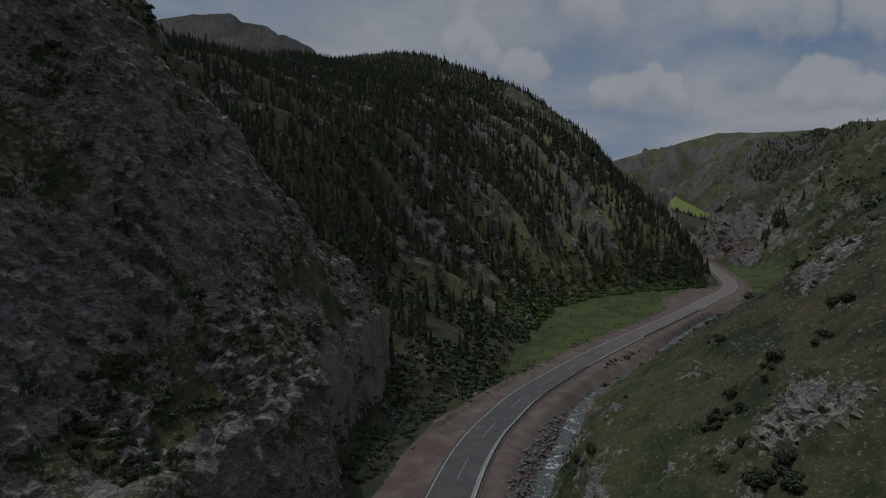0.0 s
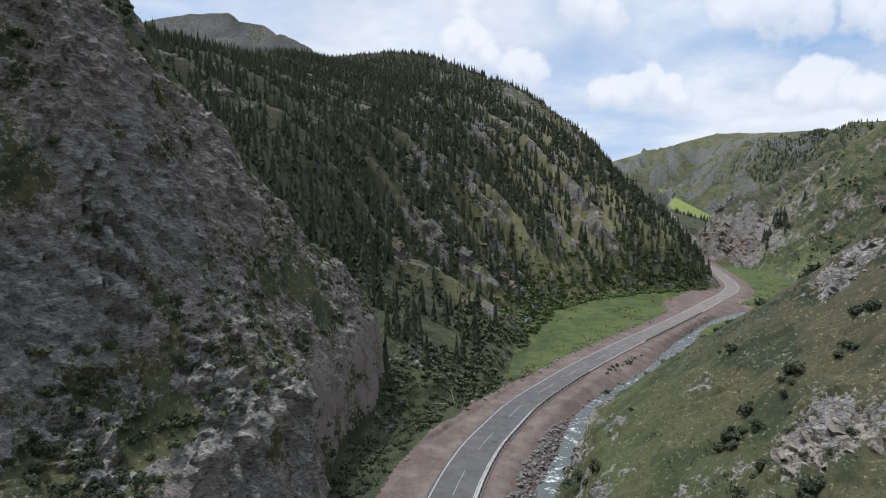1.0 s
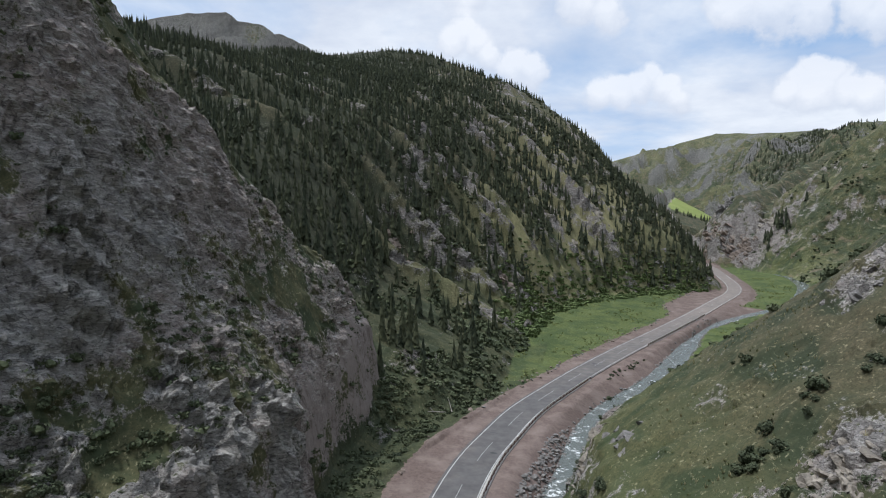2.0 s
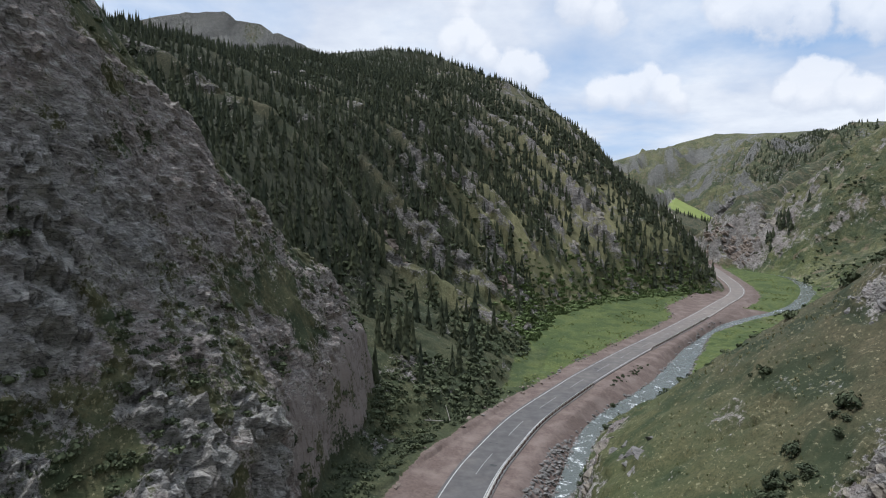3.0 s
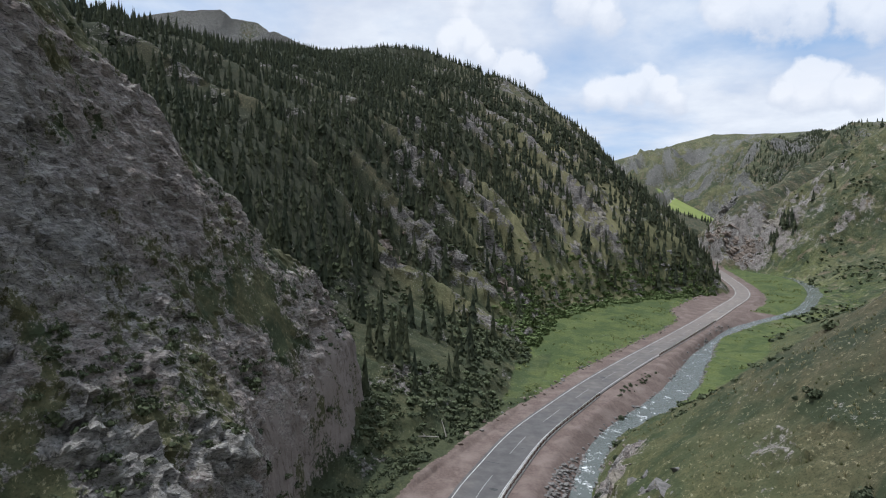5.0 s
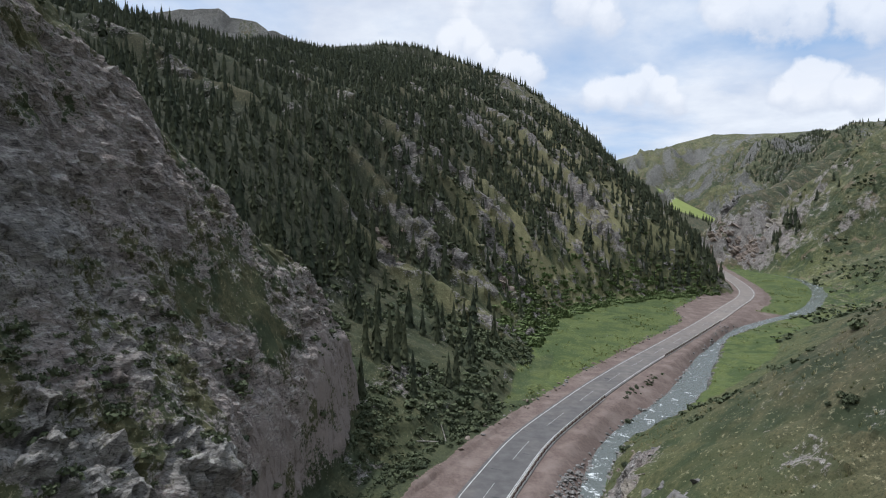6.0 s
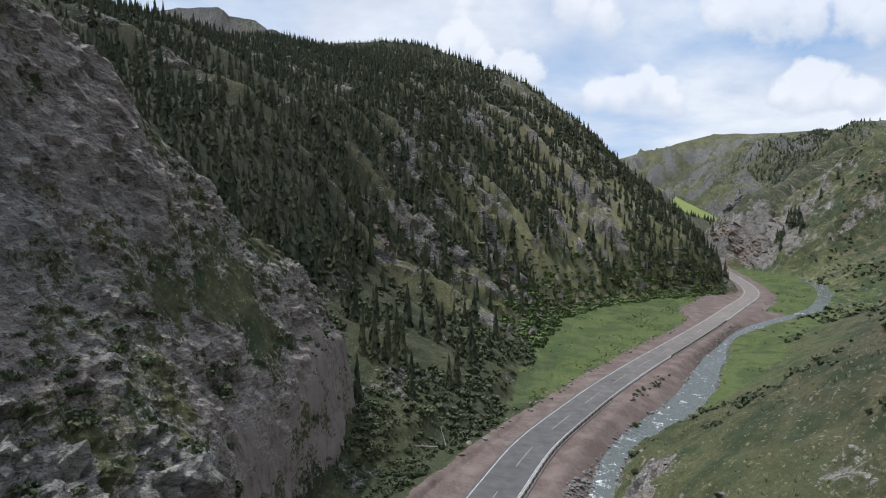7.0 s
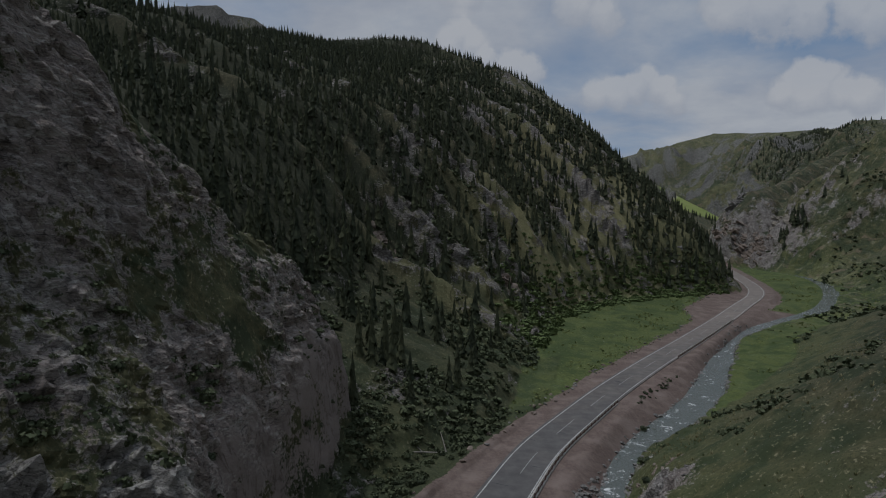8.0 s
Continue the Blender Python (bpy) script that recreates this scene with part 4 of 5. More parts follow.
def stems_bm(seed):
    r = random.Random(seed)
    bm = bmesh.new()
    for k in range(5):
        a, l = r.uniform(0, 6.28), r.uniform(0.3, 0.45)
        base = [bm.verts.new((0.014 * math.cos(q * 2.09), 0.014 * math.sin(q * 2.09), -0.08)) for q in range(3)]
        top = bm.verts.new((math.cos(a) * l * 0.5, math.sin(a) * l * 0.5, l * 0.75))
        for q in range(3):
            bm.faces.new((base[q], base[(q + 1) % 3], top))
    return bm


def rock_arrays(seed, detail=3, chop=8):
    """An angular boulder one unit across: a ball cut by planes, broken into ledges and roughened."""
    r = np.random.default_rng(seed)
    bm = bmesh.new()
    bmesh.ops.create_icosphere(bm, subdivisions=detail, radius=0.62)
    bm.verts.ensure_lookup_table()
    v = np.array([q.co[:] for q in bm.verts])
    f = np.array([[q.index for q in p.verts] for p in bm.faces])
    bm.free()
    for _ in range(chop):
        n = r.normal(size=3)
        n /= np.linalg.norm(n)
        over = np.maximum(v @ n - r.uniform(0.28, 0.46), 0)
        v = v - over[:, None] * n
    k = r.uniform(0, 50)
    rough = 0.55 * (fbm(v[:, 0] * 2.6 + k, v[:, 1] * 2.6, v[:, 2] * 2.6, octaves=4, gain=0.6, ridged=True) - 0.6)
    ledge = 0.10 * np.sign(np.sin(v[:, 2] * 16 + 3 * v[:, 0] + k))
    v = v * (1 + rough + ledge)[:, None]
    return v * np.array((1.0, r.uniform(0.65, 0.95), r.uniform(0.55, 0.8))), f


def rock_material(name, a, b, dark):
    m = Mat(name, 0.95, 0.15)
    n, f = m.noise(0.6, 5, 0.6), m.noise(3.0, 6, 0.7, stretch=(0.6, 0.6, 1.5, 20, -15, 0))
    c = m.mix(m.span(n, 0.35, 0.65), a, b)
    c = m.mix(m.span(f, 0.35, 0.6, 0.55, 0.0), c, dark)
    return m.done(c, m.bump(f, 0.8, 0.25))


ROCK_PALE = rock_material("pale_limestone", (0.24, 0.212, 0.178), (0.39, 0.35, 0.295), (0.075, 0.068, 0.06))
ROCK_GREY = rock_material("grey_limestone", (0.17, 0.16, 0.15), (0.28, 0.265, 0.25), (0.06, 0.058, 0.055))
ROCK_RED = rock_material("reddish_rock", (0.19, 0.15, 0.125), (0.29, 0.24, 0.2), (0.13, 0.108, 0.094))


# ---- road markings and barriers ----
def at_road(run, off):
    """Plan place and way at a length along the road, at an offset to its right."""
    s = 0.0
    for p, q in zip(ROAD, ROAD[1:]):
        a, b = Vector(p[:2]), Vector(q[:2])
        l = (b - a).length
        if s + l >= run:
            w = (b - a) / l
            c = a + w * (run - s)
            return c + Vector((w.y, -w.x)) * off, w
        s += l
    return None


def run_at(x, y):
    return float(along(ROAD, np.array([float(x)]), np.array([float(y)]))[1][0])


for off in (3.25, -3.35):
    me = strip_mesh("edge_line", ROAD, -off - 0.09, -off + 0.09, lambda x, y: zr_(x, y) + 0.056, 1, 0, 40, 420)
    part("edge_line", me, PAINT, road, "solid white edge line")
DASH = plain("worn_paint", (0.24, 0.24, 0.235), (0.38, 0.38, 0.37), 2.0)
run0, run1 = run_at(3, 94), run_at(150, 315)
run = run0
while run < run1:
    (c, w), (c2, w2) = at_road(run, 0.05), at_road(run + 9.0, 0.05)
    bm = bmesh.new()
    vs = []
    for k in range(5):
        p, q = at_road(run + 9.0 * k / 4, 0.05)
        for o in (-0.055, 0.055):
            vs.append(bm.verts.new((p.x + q.y * o, p.y - q.x * o, zr_(p.x, p.y) + 0.056)))
    for k in range(4):
        bm.faces.new((vs[2 * k], vs[2 * k + 1], vs[2 * k + 3], vs[2 * k + 2]))
    part("lane_dash", bm, DASH, road)
    run += 18.5

TAR = plain("tar_patch", (0.05, 0.05, 0.052), (0.09, 0.09, 0.09), 2.0)
for run, off, l, wd in ((run_at(12, 125), -1.6, 0.25, 2.6), (run_at(16, 132), 1.4, 0.3, 1.6), (run_at(21, 141), -2.6, 0.4, 1.4), (run_at(24, 146), 0.6, 0.5, 1.5), (run_at(45, 178), -0.8, 1.2, 1.6), (run_at(9, 116), 1.8, 0.9, 1.5)):
    c, w = at_road(run, off)
    bm = bmesh.new()
    vs = []
    for k in range(10):
        a = 2 * math.pi * k / 10
        e = 1 + 0.3 * math.sin(3.1 * k + run)
        u, v = wd / 2 * math.cos(a) * e, l / 2 * math.sin(a) * e
        p = c + Vector((w.y, -w.x)) * u + w * v
        vs.append(bm.verts.new((p.x, p.y, zr_(p.x, p.y) + 0.053)))
    bm.faces.new(vs)
    bmesh.ops.recalc_face_normals(bm, faces=bm.faces)
    part("tar_patch", bm, TAR, road, "dark tar patch on the asphalt")

STEEL = Mat("galvanised_steel", 0.5, 0.5)
STEEL.b.inputs["Metallic"].default_value = 0.35
STEEL = STEEL.done(STEEL.mix(STEEL.span(STEEL.noise(1.5, 4), 0.35, 0.65), (0.42, 0.41, 0.39), (0.6, 0.58, 0.55)))
RUST = plain("rusty_steel", (0.10, 0.06, 0.045), (0.18, 0.11, 0.08), 3.0)


def swept(line, profile, closed=False):
    """A bmesh of a profile (offset to the right, height) swept along places on the road."""
    bm = bmesh.new()
    rows = [[bm.verts.new((p.x + w.y * o, p.y - w.x * o, zr_(p.x, p.y) + h)) for o, h in profile] for p, w in line]
    n = len(profile)
    for a, b in zip(rows, rows[1:]):
        for k in range(n if closed else n - 1):
            bm.faces.new((a[k], b[k], b[(k + 1) % n], a[(k + 1) % n]))
    if closed:
        bm.faces.new(rows[0]), bm.faces.new(rows[-1][::-1])
    bmesh.ops.recalc_face_normals(bm, faces=bm.faces)
    return bm


def guard_rail(run_a, run_b, off, label):
    """A steel barrier on posts above a concrete kerb."""
    n = max(3, int((run_b - run_a) / 2.0))
    stops = [at_road(run_a + (run_b - run_a) * k / n, off) for k in range(n + 1)]
    rail = tagged(new("guard_rail"), label, "guard rail", "guard rails along the road")
    rail.location = (stops[0][0].x, stops[0][0].y, zr_(*stops[0][0]))
    inverse = Matrix.Translation(-rail.location)
    beam = [(0.0, 0.46), (0.08, 0.52), (0.08, 0.58), (0.0, 0.62), (0.08, 0.67), (0.08, 0.75), (0.0, 0.80), (0.10, 0.81), (0.11, 0.45)]
    kids = [part("beam", swept(stops, beam, True), STEEL, rail), part("kerb", swept(stops, [(-0.52, -0.3), (-0.52, 0.08), (-0.46, 0.13), (0.33, 0.14), (0.36, 0.11), (0.36, -0.6)], True), CONCRETE, rail, "pale concrete kerb")]
    for k in range(0, n + 1):
        p, w = stops[k]
        bm = bmesh.new()
        bmesh.ops.create_cube(bm, size=1.0, matrix=Matrix.Translation((p.x + w.y * 0.2, p.y - w.x * 0.2, zr_(p.x, p.y) + 0.35)) @ Matrix.Rotation(math.atan2(-w.x, w.y), 4, "Z") @ Matrix.Diagonal((0.14, 0.12, 0.86, 1)))
        bmesh.ops.bevel(bm, geom=bm.edges[:], offset=0.015, segments=1, affect="EDGES")
        kids.append(part("post", bm, RUST, rail))
    # added dark plate that stands in for the shade under the beam
    bm = swept(stops, [(0.125, 0.16), (0.125, 0.44), (0.14, 0.44), (0.14, 0.16)], True)
    kids.append(part("shade_plate", bm, RUST, rail, "dark brown plate standing in for the shade below the beam"))
    for o in kids:
        o.matrix_parent_inverse = inverse
    return rail


guard_rail(run_at(-2, 62), run_at(38.5, 163), 3.95, "long steel guard rail on pale concrete kerb beside the river")
guard_rail(run_at(66, 203), run_at(110, 257), 3.75, "short straight steel guard rail with dark brown back on gravel shoulder")


# ---- plants ----
def cover(x, y):
    """Mask values of the sheet at plan places."""
    i = np.clip(np.searchsorted(XS, x), 0, len(XS) - 1)
    j = np.clip(np.searchsorted(YS, y), 0, len(YS) - 1)
    return j, i


def sample(n, x0, x1, y0, y1, seed):
    r = np.random.default_rng(seed)
    x, y = r.uniform(x0, x1, n), r.uniform(y0, y1, n)
    j, i = cover(x, y)
    return r, x, y, j, i


def thinned(x, y, gap):
    """Indices of places at least gap apart (kept in order)."""
    cell, kept = {}, []
    for k, (a, b) in enumerate(zip(x, y)):
        g = gap[k] if hasattr(gap, "__len__") else gap
        key = (int(a // 8), int(b // 8))
        ok = all((a - x[m]) ** 2 + (b - y[m]) ** 2 > g * g for dx in (-1, 0, 1) for dy in (-1, 0, 1) for m in cell.get((key[0] + dx, key[1] + dy), ()))
        if ok:
            cell.setdefault(key, []).append(k)
            kept.append(k)
    return np.array(kept, int)


# spruces on the wooded slope
r, x, y, j, i = sample(130000, -190, 215, 104, 700, 11)
dl = INFO["d_l"][j, i]
hgt = PZ[j, i] - INFO["base"][j, i]
wood = 0.62 * fbm(x / 34, y / 34, octaves=2) + 0.38 * fbm(x / 11, y / 11, octaves=2)
prob = 0.42 + 5.0 * (wood - 0.5) + 0.45 * (1 - smooth(x, -35, -5)) + 0.8 * smooth(hgt, 30, 75) * (1 - smooth(x, 20, 70)) - 0.3 * smooth(ROCK[j, i], 0.35, 0.6) - 0.75 * rib[j, i]
prob = np.maximum(prob, 0.95 * smooth(x - 0.25 * (y - 330), 92, 104) * smooth(y, 300, 330))
prob = np.where(x < -22, np.maximum(prob, 0.85), prob) * (1 - 0.9 * smooth(rib[j, i], 0.12, 0.4))
prob = np.where((y < 212) & (dl < 42) & (x > -28), 0.03 + 1.5 * np.maximum(wood - 0.62, 0), prob)
prob = np.where((GRAVEL[j, i] > 0.1) | (dl < 7) | ((lcl[j, i] > 0.3) & ~behind[j, i]), 0, prob)
prob = np.where(behind[j, i], 0.5, prob)
prob = np.where((hgt < 4) | (INFO["e"][j, i] > 14), 0, prob)
keep = np.where((onleft | behind)[j, i] & (r.uniform(size=len(x)) < prob))[0]
keep = keep[thinned(x[keep], y[keep], 1.5 + 0.8 * r.uniform(size=len(keep)) + 0.9 * smooth(x[keep], -30, 0) + 0.45 * smooth(y[keep], 330, 380))]
sx, sy = x[keep], y[keep]
extra = [(-10.5, 151.5), (-8, 154), (-6.5, 151), (-11, 156), (-5, 155.5), (-8.5, 158.5), (-13, 153), (-34, 160), (-37, 164), (-31, 165), (-40, 159), (-35, 169), (-43, 166), (-29, 171)]
sx, sy = np.concatenate((sx, [e[0] for e in extra])), np.concatenate((sy, [e[1] for e in extra]))
sz = ground_z(sx, sy)
size = 4.6 + 6.4 * r.uniform(size=len(sx)) ** 1.5
size = size * (1 - 0.35 * (1 - smooth(np.abs(along(RIDGE, sx, sy)[0]), 6, 25)) * (sx < -40))
size = size * (0.72 + 0.28 * smooth(sx, -45, 0)) * (1 - 0.25 * smooth(sy, 380, 480))
size[-len(extra):] = np.linspace(8, 13, len(extra))
tj, ti = cover(sx, sy)
near_trees = np.argsort(sy + 1000.0 * (lcl[tj, ti] > 0.3))[:285]
far_trees = np.setdiff1d(np.arange(len(sx)), near_trees)

spruces = []
for k in range(7):
    tree = tagged(new("spruce_tree"), "dark green narrow spruce tree on the steep slope", "tree", "spruces on the slope")
    part("trunk", trunk_bm(1.0, 0.016 + 0.002 * k), BARK, tree)
    crown = crown_arrays(26 + k % 3, 10, 40 + k)
    part("crown", soften(mesh_from("crown", *crown, SPRUCE), outward(crown[0], (0, 0, 0.75))), SPRUCE, tree)
    spruces.append(tree)
for n, k in enumerate(near_trees):
    h, w = size[k], size[k] * r.uniform(0.85, 1.3)
    m = pose(sx[k], sy[k], sz[k] - 0.25, r.uniform(-3, 3), r.uniform(-3, 3), r.uniform(0, 360))
    tree = spruces[n] if n < len(spruces) else copy_thing(spruces[n % len(spruces)], m)
    tree.matrix_basis = m
    tree.scale = (w, w, h)

# the rest of the wood
pieces = []
for group, tiers, per in ((far_trees[sy[far_trees] < 250], 7, 9), (far_trees[(sy[far_trees] >= 250) & (sy[far_trees] < 340)], 6, 6), (far_trees[sy[far_trees] >= 340], 4, 5)):
    for v in range(6):
        pick = group[v::6]
        w = size[pick] * r.uniform(0.85, 1.35, len(pick))
        pieces.append(scattered(crown_arrays(tiers, per, 60 + v, True), np.stack((sx[pick], sy[pick], sz[pick] - 0.4), -1), np.stack((w, w, size[pick]), -1), r.uniform(0, 6.28, len(pick)), (0, 0, 0.75)))
# scattered trees of the far slopes
r, x, y, j, i = sample(60000, 150, 1500, 440, 1900, 12)
rr = fbm(x / 90, y / 90, octaves=3)
fm = INFO["far"][j, i] >= GZ[j, i] - 3
p = np.where(fm, np.maximum(rr - 0.55, 0) * 9 * smooth(SLOPE[j, i], 0.35, 0.7), 0.02 * (np.maximum(rr - 0.5, 0) * 8))
for wx, wy, wr in WOODS:
    p = np.maximum(p, 1.0 * np.exp(-(((x - wx) ** 2 + (y - wy) ** 2) / wr ** 2)))
p = np.where(LUSH[j, i] > 0.9, 0, p)
keep = np.where(r.uniform(size=len(x)) < p)[0]
fx, fy = x[keep], y[keep]
clump = [(262 + 5 * r.normal(), 478 + 5 * r.normal()) for _ in range(9)] + [(275 + 4 * r.normal(), 484 + 4 * r.normal()) for _ in range(5)] + [(302, 482), (298, 470), (286, 476)] + [(296 + 3.6 * q + 2.5 * r.normal(), 768 + 1.1 * q + 4 * r.normal()) for q in range(16)]
fx, fy = np.concatenate((fx, [c[0] for c in clump])), np.concatenate((fy, [c[1] for c in clump]))
fz, fs = ground_z(fx, fy), np.where(fy > 700, r.uniform(5, 9.5, len(fx)), r.uniform(7, 12, len(fx)))
pieces.append(scattered(crown_arrays(5, 5, 77, True), np.stack((fx, fy, fz - 0.5), -1), np.stack((fs * 1.6, fs * 1.6, fs), -1), r.uniform(0, 6.28, len(fx)), (0, 0, 0.75)))
wood_me = spread("spruce_forest", pieces, SPRUCE_FAR)
tagged(new("spruce_forest", wood_me), "dense dark spruce forest covering the upper mountain slopes", "forest", kind="stuff")


# shrubs: on the cliff, on the grassy fan, along the meadow and on the slope across the river
bushes = []
for k in range(6):
    b = tagged(new("shrub"), "low dark green leafy shrub on rocky ground", "shrub", "shrubs on the slopes")
    part("stems", stems_bm(k), BARK, b)
    leaves = shrub_arrays(330, 90 + k, 0.6 + 0.05 * k, 0.9)
    part("foliage", soften(mesh_from("foliage", *leaves, SHRUB), outward(leaves[0], (0, 0, 0.12))), SHRUB, b)
    bushes.append(b)


fresh = []


def shrub_places():
    out = []
    r, x, y, j, i = sample(9000, -70, 10, 55, 150, 21)
    c = fbm(x / 7, y / 7, octaves=2)
    k = np.where((lcl[j, i] > 0.5) & (INFO["d_c"][j, i] > 3) & (r.uniform(size=len(x)) < np.maximum(c - 0.43, 0) * (2.0 + 2.6 * (1 - smooth(PZ[j, i], 18, 38)))))[0]
    out.append((x[k], y[k], 0.6 + 1.9 * r.uniform(size=len(k)) ** 1.6, 900))
    r, x, y, j, i = sample(16000, -60, 60, 108, 262, 22)
    c = fbm(x / 12, y / 12, octaves=2) + 0.10 * (1 - smooth(y, 165, 200)) * (1 - smooth(INFO["d_l"][j, i], 14, 30))
    k = np.where((GRAVEL[j, i] < 0.1) & (INFO["d_road"][j, i] > wide_l[j, i] + 1) & (INFO["d_l"][j, i] < 48) & (INFO["d_l"][j, i] > np.where(y < 170, -12, 0)) & (lcl[j, i] < 0.3) & (r.uniform(size=len(x)) < np.maximum(c - 0.42, 0) * 1.9))[0]
    out.append((x[k], y[k], r.uniform(1.2, 3.2, len(k)), 1500))
    r, x, y, j, i = sample(9000, 14, 150, 58, 330, 23)
    c = fbm(x / 15, y / 15, octaves=2)
    k = np.where(onright[j, i] & (INFO["dd"][j, i] > 2) & (r.uniform(size=len(x)) < np.maximum(c - 0.47, 0) * 2.4))[0]
    out.append((x[k], y[k], 0.8 + 2.8 * r.uniform(size=len(k)) ** 2.2, 900))
    r, x, y, j, i = sample(30000, 30, 420, 230, 600, 24)
    c = fbm(x / 15, y / 15, octaves=2)
    k = np.where((onleft[j, i] | onright[j, i]) & (GRAVEL[j, i] < 0.1) & (np.abs(INFO["d_road"][j, i]) > 10) & (r.uniform(size=len(x)) < np.maximum(c - 0.45, 0) * np.where(onleft[j, i], 1.0 * (INFO["d_l"][j, i] > 14), 2.6)))[0]
    out.append((x[k], y[k], r.uniform(1.2, 3.8, len(k)), 3000))
    # bushes between the cliff's foot and the gravel
    r, x, y, j, i = sample(3000, -24, 16, 92, 160, 26)
    k = np.where((INFO["d_road"][j, i] > wide_l[j, i] + 1.0) & (INFO["d_c"][j, i] < 2) & (INFO["d_l"][j, i] < 14) & (r.uniform(size=len(x)) < 0.6))[0]
    k = k[thinned(x[k], y[k], 1.3)]
    out.append((x[k], y[k], r.uniform(1.2, 2.8, len(k)), 400))
    # fresh green bushes where the wooded slope meets the meadow
    r, x, y, j, i = sample(9000, 20, 150, 205, 345, 27)
    d = INFO["d_l"][j, i] + 6 * (fbm(x / 9, y / 9, octaves=2) - 0.5)
    k = np.where((GRAVEL[j, i] < 0.1) & (d > -3) & (d < 22) & (r.uniform(size=len(x)) < 0.75 * (1 - smooth(d, 4, 22))))[0]
    fresh.append((x[k], y[k], r.uniform(1.2, 3.6, len(k))))
    # a row of dark herbs on the bank below the shoulder
    r = np.random.default_rng(25)
    u = r.uniform(0, 1, 34)
    out.append((44 + 17 * u + r.normal(0, 0.7, 34), 163.5 + 22 * u + r.normal(0, 0.5, 34), r.uniform(0.5, 1.3, 34), 34))
    # dark bushes round the crag and down the steep river bank
    r = np.random.default_rng(28)
    near = ((29.8, 62.7), (30.8, 62.4), (29.1, 63.6), (27.1, 51.0), (28.4, 50.1), (28.7, 47.9), (27.2, 49.5), (28.2, 55.6), (33.1, 52.1), (40.2, 63.7), (44.8, 67.3), (36.9, 80.0), (31.7, 121.5), (26.1, 111.9), (19.1, 76.8), (43.2, 154.6), (19.3, 80.3), (36.0, 133.2), (47.8, 160.3), (18.6, 83.7))
    bx = np.array([q[0] for q in near for _ in range(3)])
    by = np.array([q[1] for q in near for _ in range(3)])
    out.append((bx + r.normal(0, 0.7, len(bx)), by + r.normal(0, 0.7, len(bx)), r.uniform(1.0, 2.4, len(bx)), 90))
    return out


single, mass = [], []
for n, (x, y, s, most) in enumerate(shrub_places()):
    x, y, s = x[:most], y[:most], s[:most]
    order = np.argsort(y)
    x, y, s = x[order], y[order], s[order]
    z = ground_z(x, y)
    alone = (100, 20, 80, 0, 15, 24, 55)[n]
    for k in range(len(x)):
        (single if k < alone else mass).append((x[k], y[k], z[k], s[k]))
for n, (x, y, z, s) in enumerate(single):
    m = pose(x, y, z - 0.1, 0, 0, rng.uniform(0, 360))
    b = bushes[n] if n < len(bushes) else copy_thing(bushes[n % len(bushes)], m)
    b.matrix_basis = m
    b.scale = (s, s * rng.uniform(0.8, 1.2), s * rng.uniform(0.7, 1.1))
mass = np.array(mass)
pieces = []
for pick, leaves, leaf in ((mass[mass[:, 1] < 140], 75, 1.4), (mass[(mass[:, 1] >= 140) & (mass[:, 1] < 215)], 28, 2.4), (mass[mass[:, 1] >= 215], 15, 3.0)):
    for v in range(4):
        g = pick[v::4]
        pieces.append(scattered(shrub_arrays(leaves, 130 + v, 0.55, leaf), g[:, :3] - (0, 0, 0.1), g[:, 3], rng.uniform(0, 6.28, len(g)), (0, 0, 0.12)))
tagged(new("undergrowth", spread("undergrowth", pieces, SHRUB_FAR)), "scattered low green bushes on the valley sides", "bushes", kind="stuff")

FRESH = leaf_material("fresh_leaves", (0.065, 0.095, 0.036), (0.15, 0.19, 0.075), True)
fx, fy, fs = fresh[0]
pts = np.stack((fx, fy, ground_z(fx, fy) - 0.1), -1)
tagged(new("meadow_bushes", spread("meadow_bushes", [scattered(shrub_arrays(38, 155, 0.75, 2.4), pts, fs, rng.uniform(0, 6.28, len(pts)), (0, 0, 0.12))], FRESH)), "fresh green bushes along the foot of the wooded slope", "bushes", kind="stuff")


def tuft_arrays(blades, seed):
    r = np.random.default_rng(seed)
    v, f = [], []
    for _ in range(blades):
        a, l, o = r.uniform(0, 6.28), r.uniform(0.5, 1.0), r.uniform(0, 0.35)
        ca, sa, w = math.cos(a), math.sin(a), 0.09
        b = len(v)
        v += [(ca * o - sa * w, sa * o + ca * w, -0.1), (ca * o + sa * w, sa * o - ca * w, -0.1), (ca * (o + 0.35), sa * (o + 0.35), l)]
        f.append((b, b + 1, b + 2))
    return np.array(v), np.array(f)


r, x, y, j, i = sample(60000, 12, 130, 50, 300, 31)
c = fbm(x / 9, y / 9, octaves=3)
k = np.where(onright[j, i] & (INFO["dd"][j, i] > 1) & (r.uniform(size=len(x)) < np.clip(0.15 + 3 * (c - 0.45), 0, 1)))[0]
for name, mat, pick, lo, hi, text in (("dry_grass", STRAW, k[::4], 0.2, 0.5, "pale dry grass tufts across the hillside"), ("green_grass", HERB, k[1::3], 0.15, 0.4, "short green grass tufts across the hillside")):
    pts = np.stack((x[pick], y[pick], ground_z(x[pick], y[pick])), -1)
    v = spread(name, [scattered(tuft_arrays(9, 5), pts, r.uniform(lo, hi, len(pts)), r.uniform(0, 6.28, len(pts)))], mat, False)
    tagged(new(name, v), text, "grass", kind="stuff")


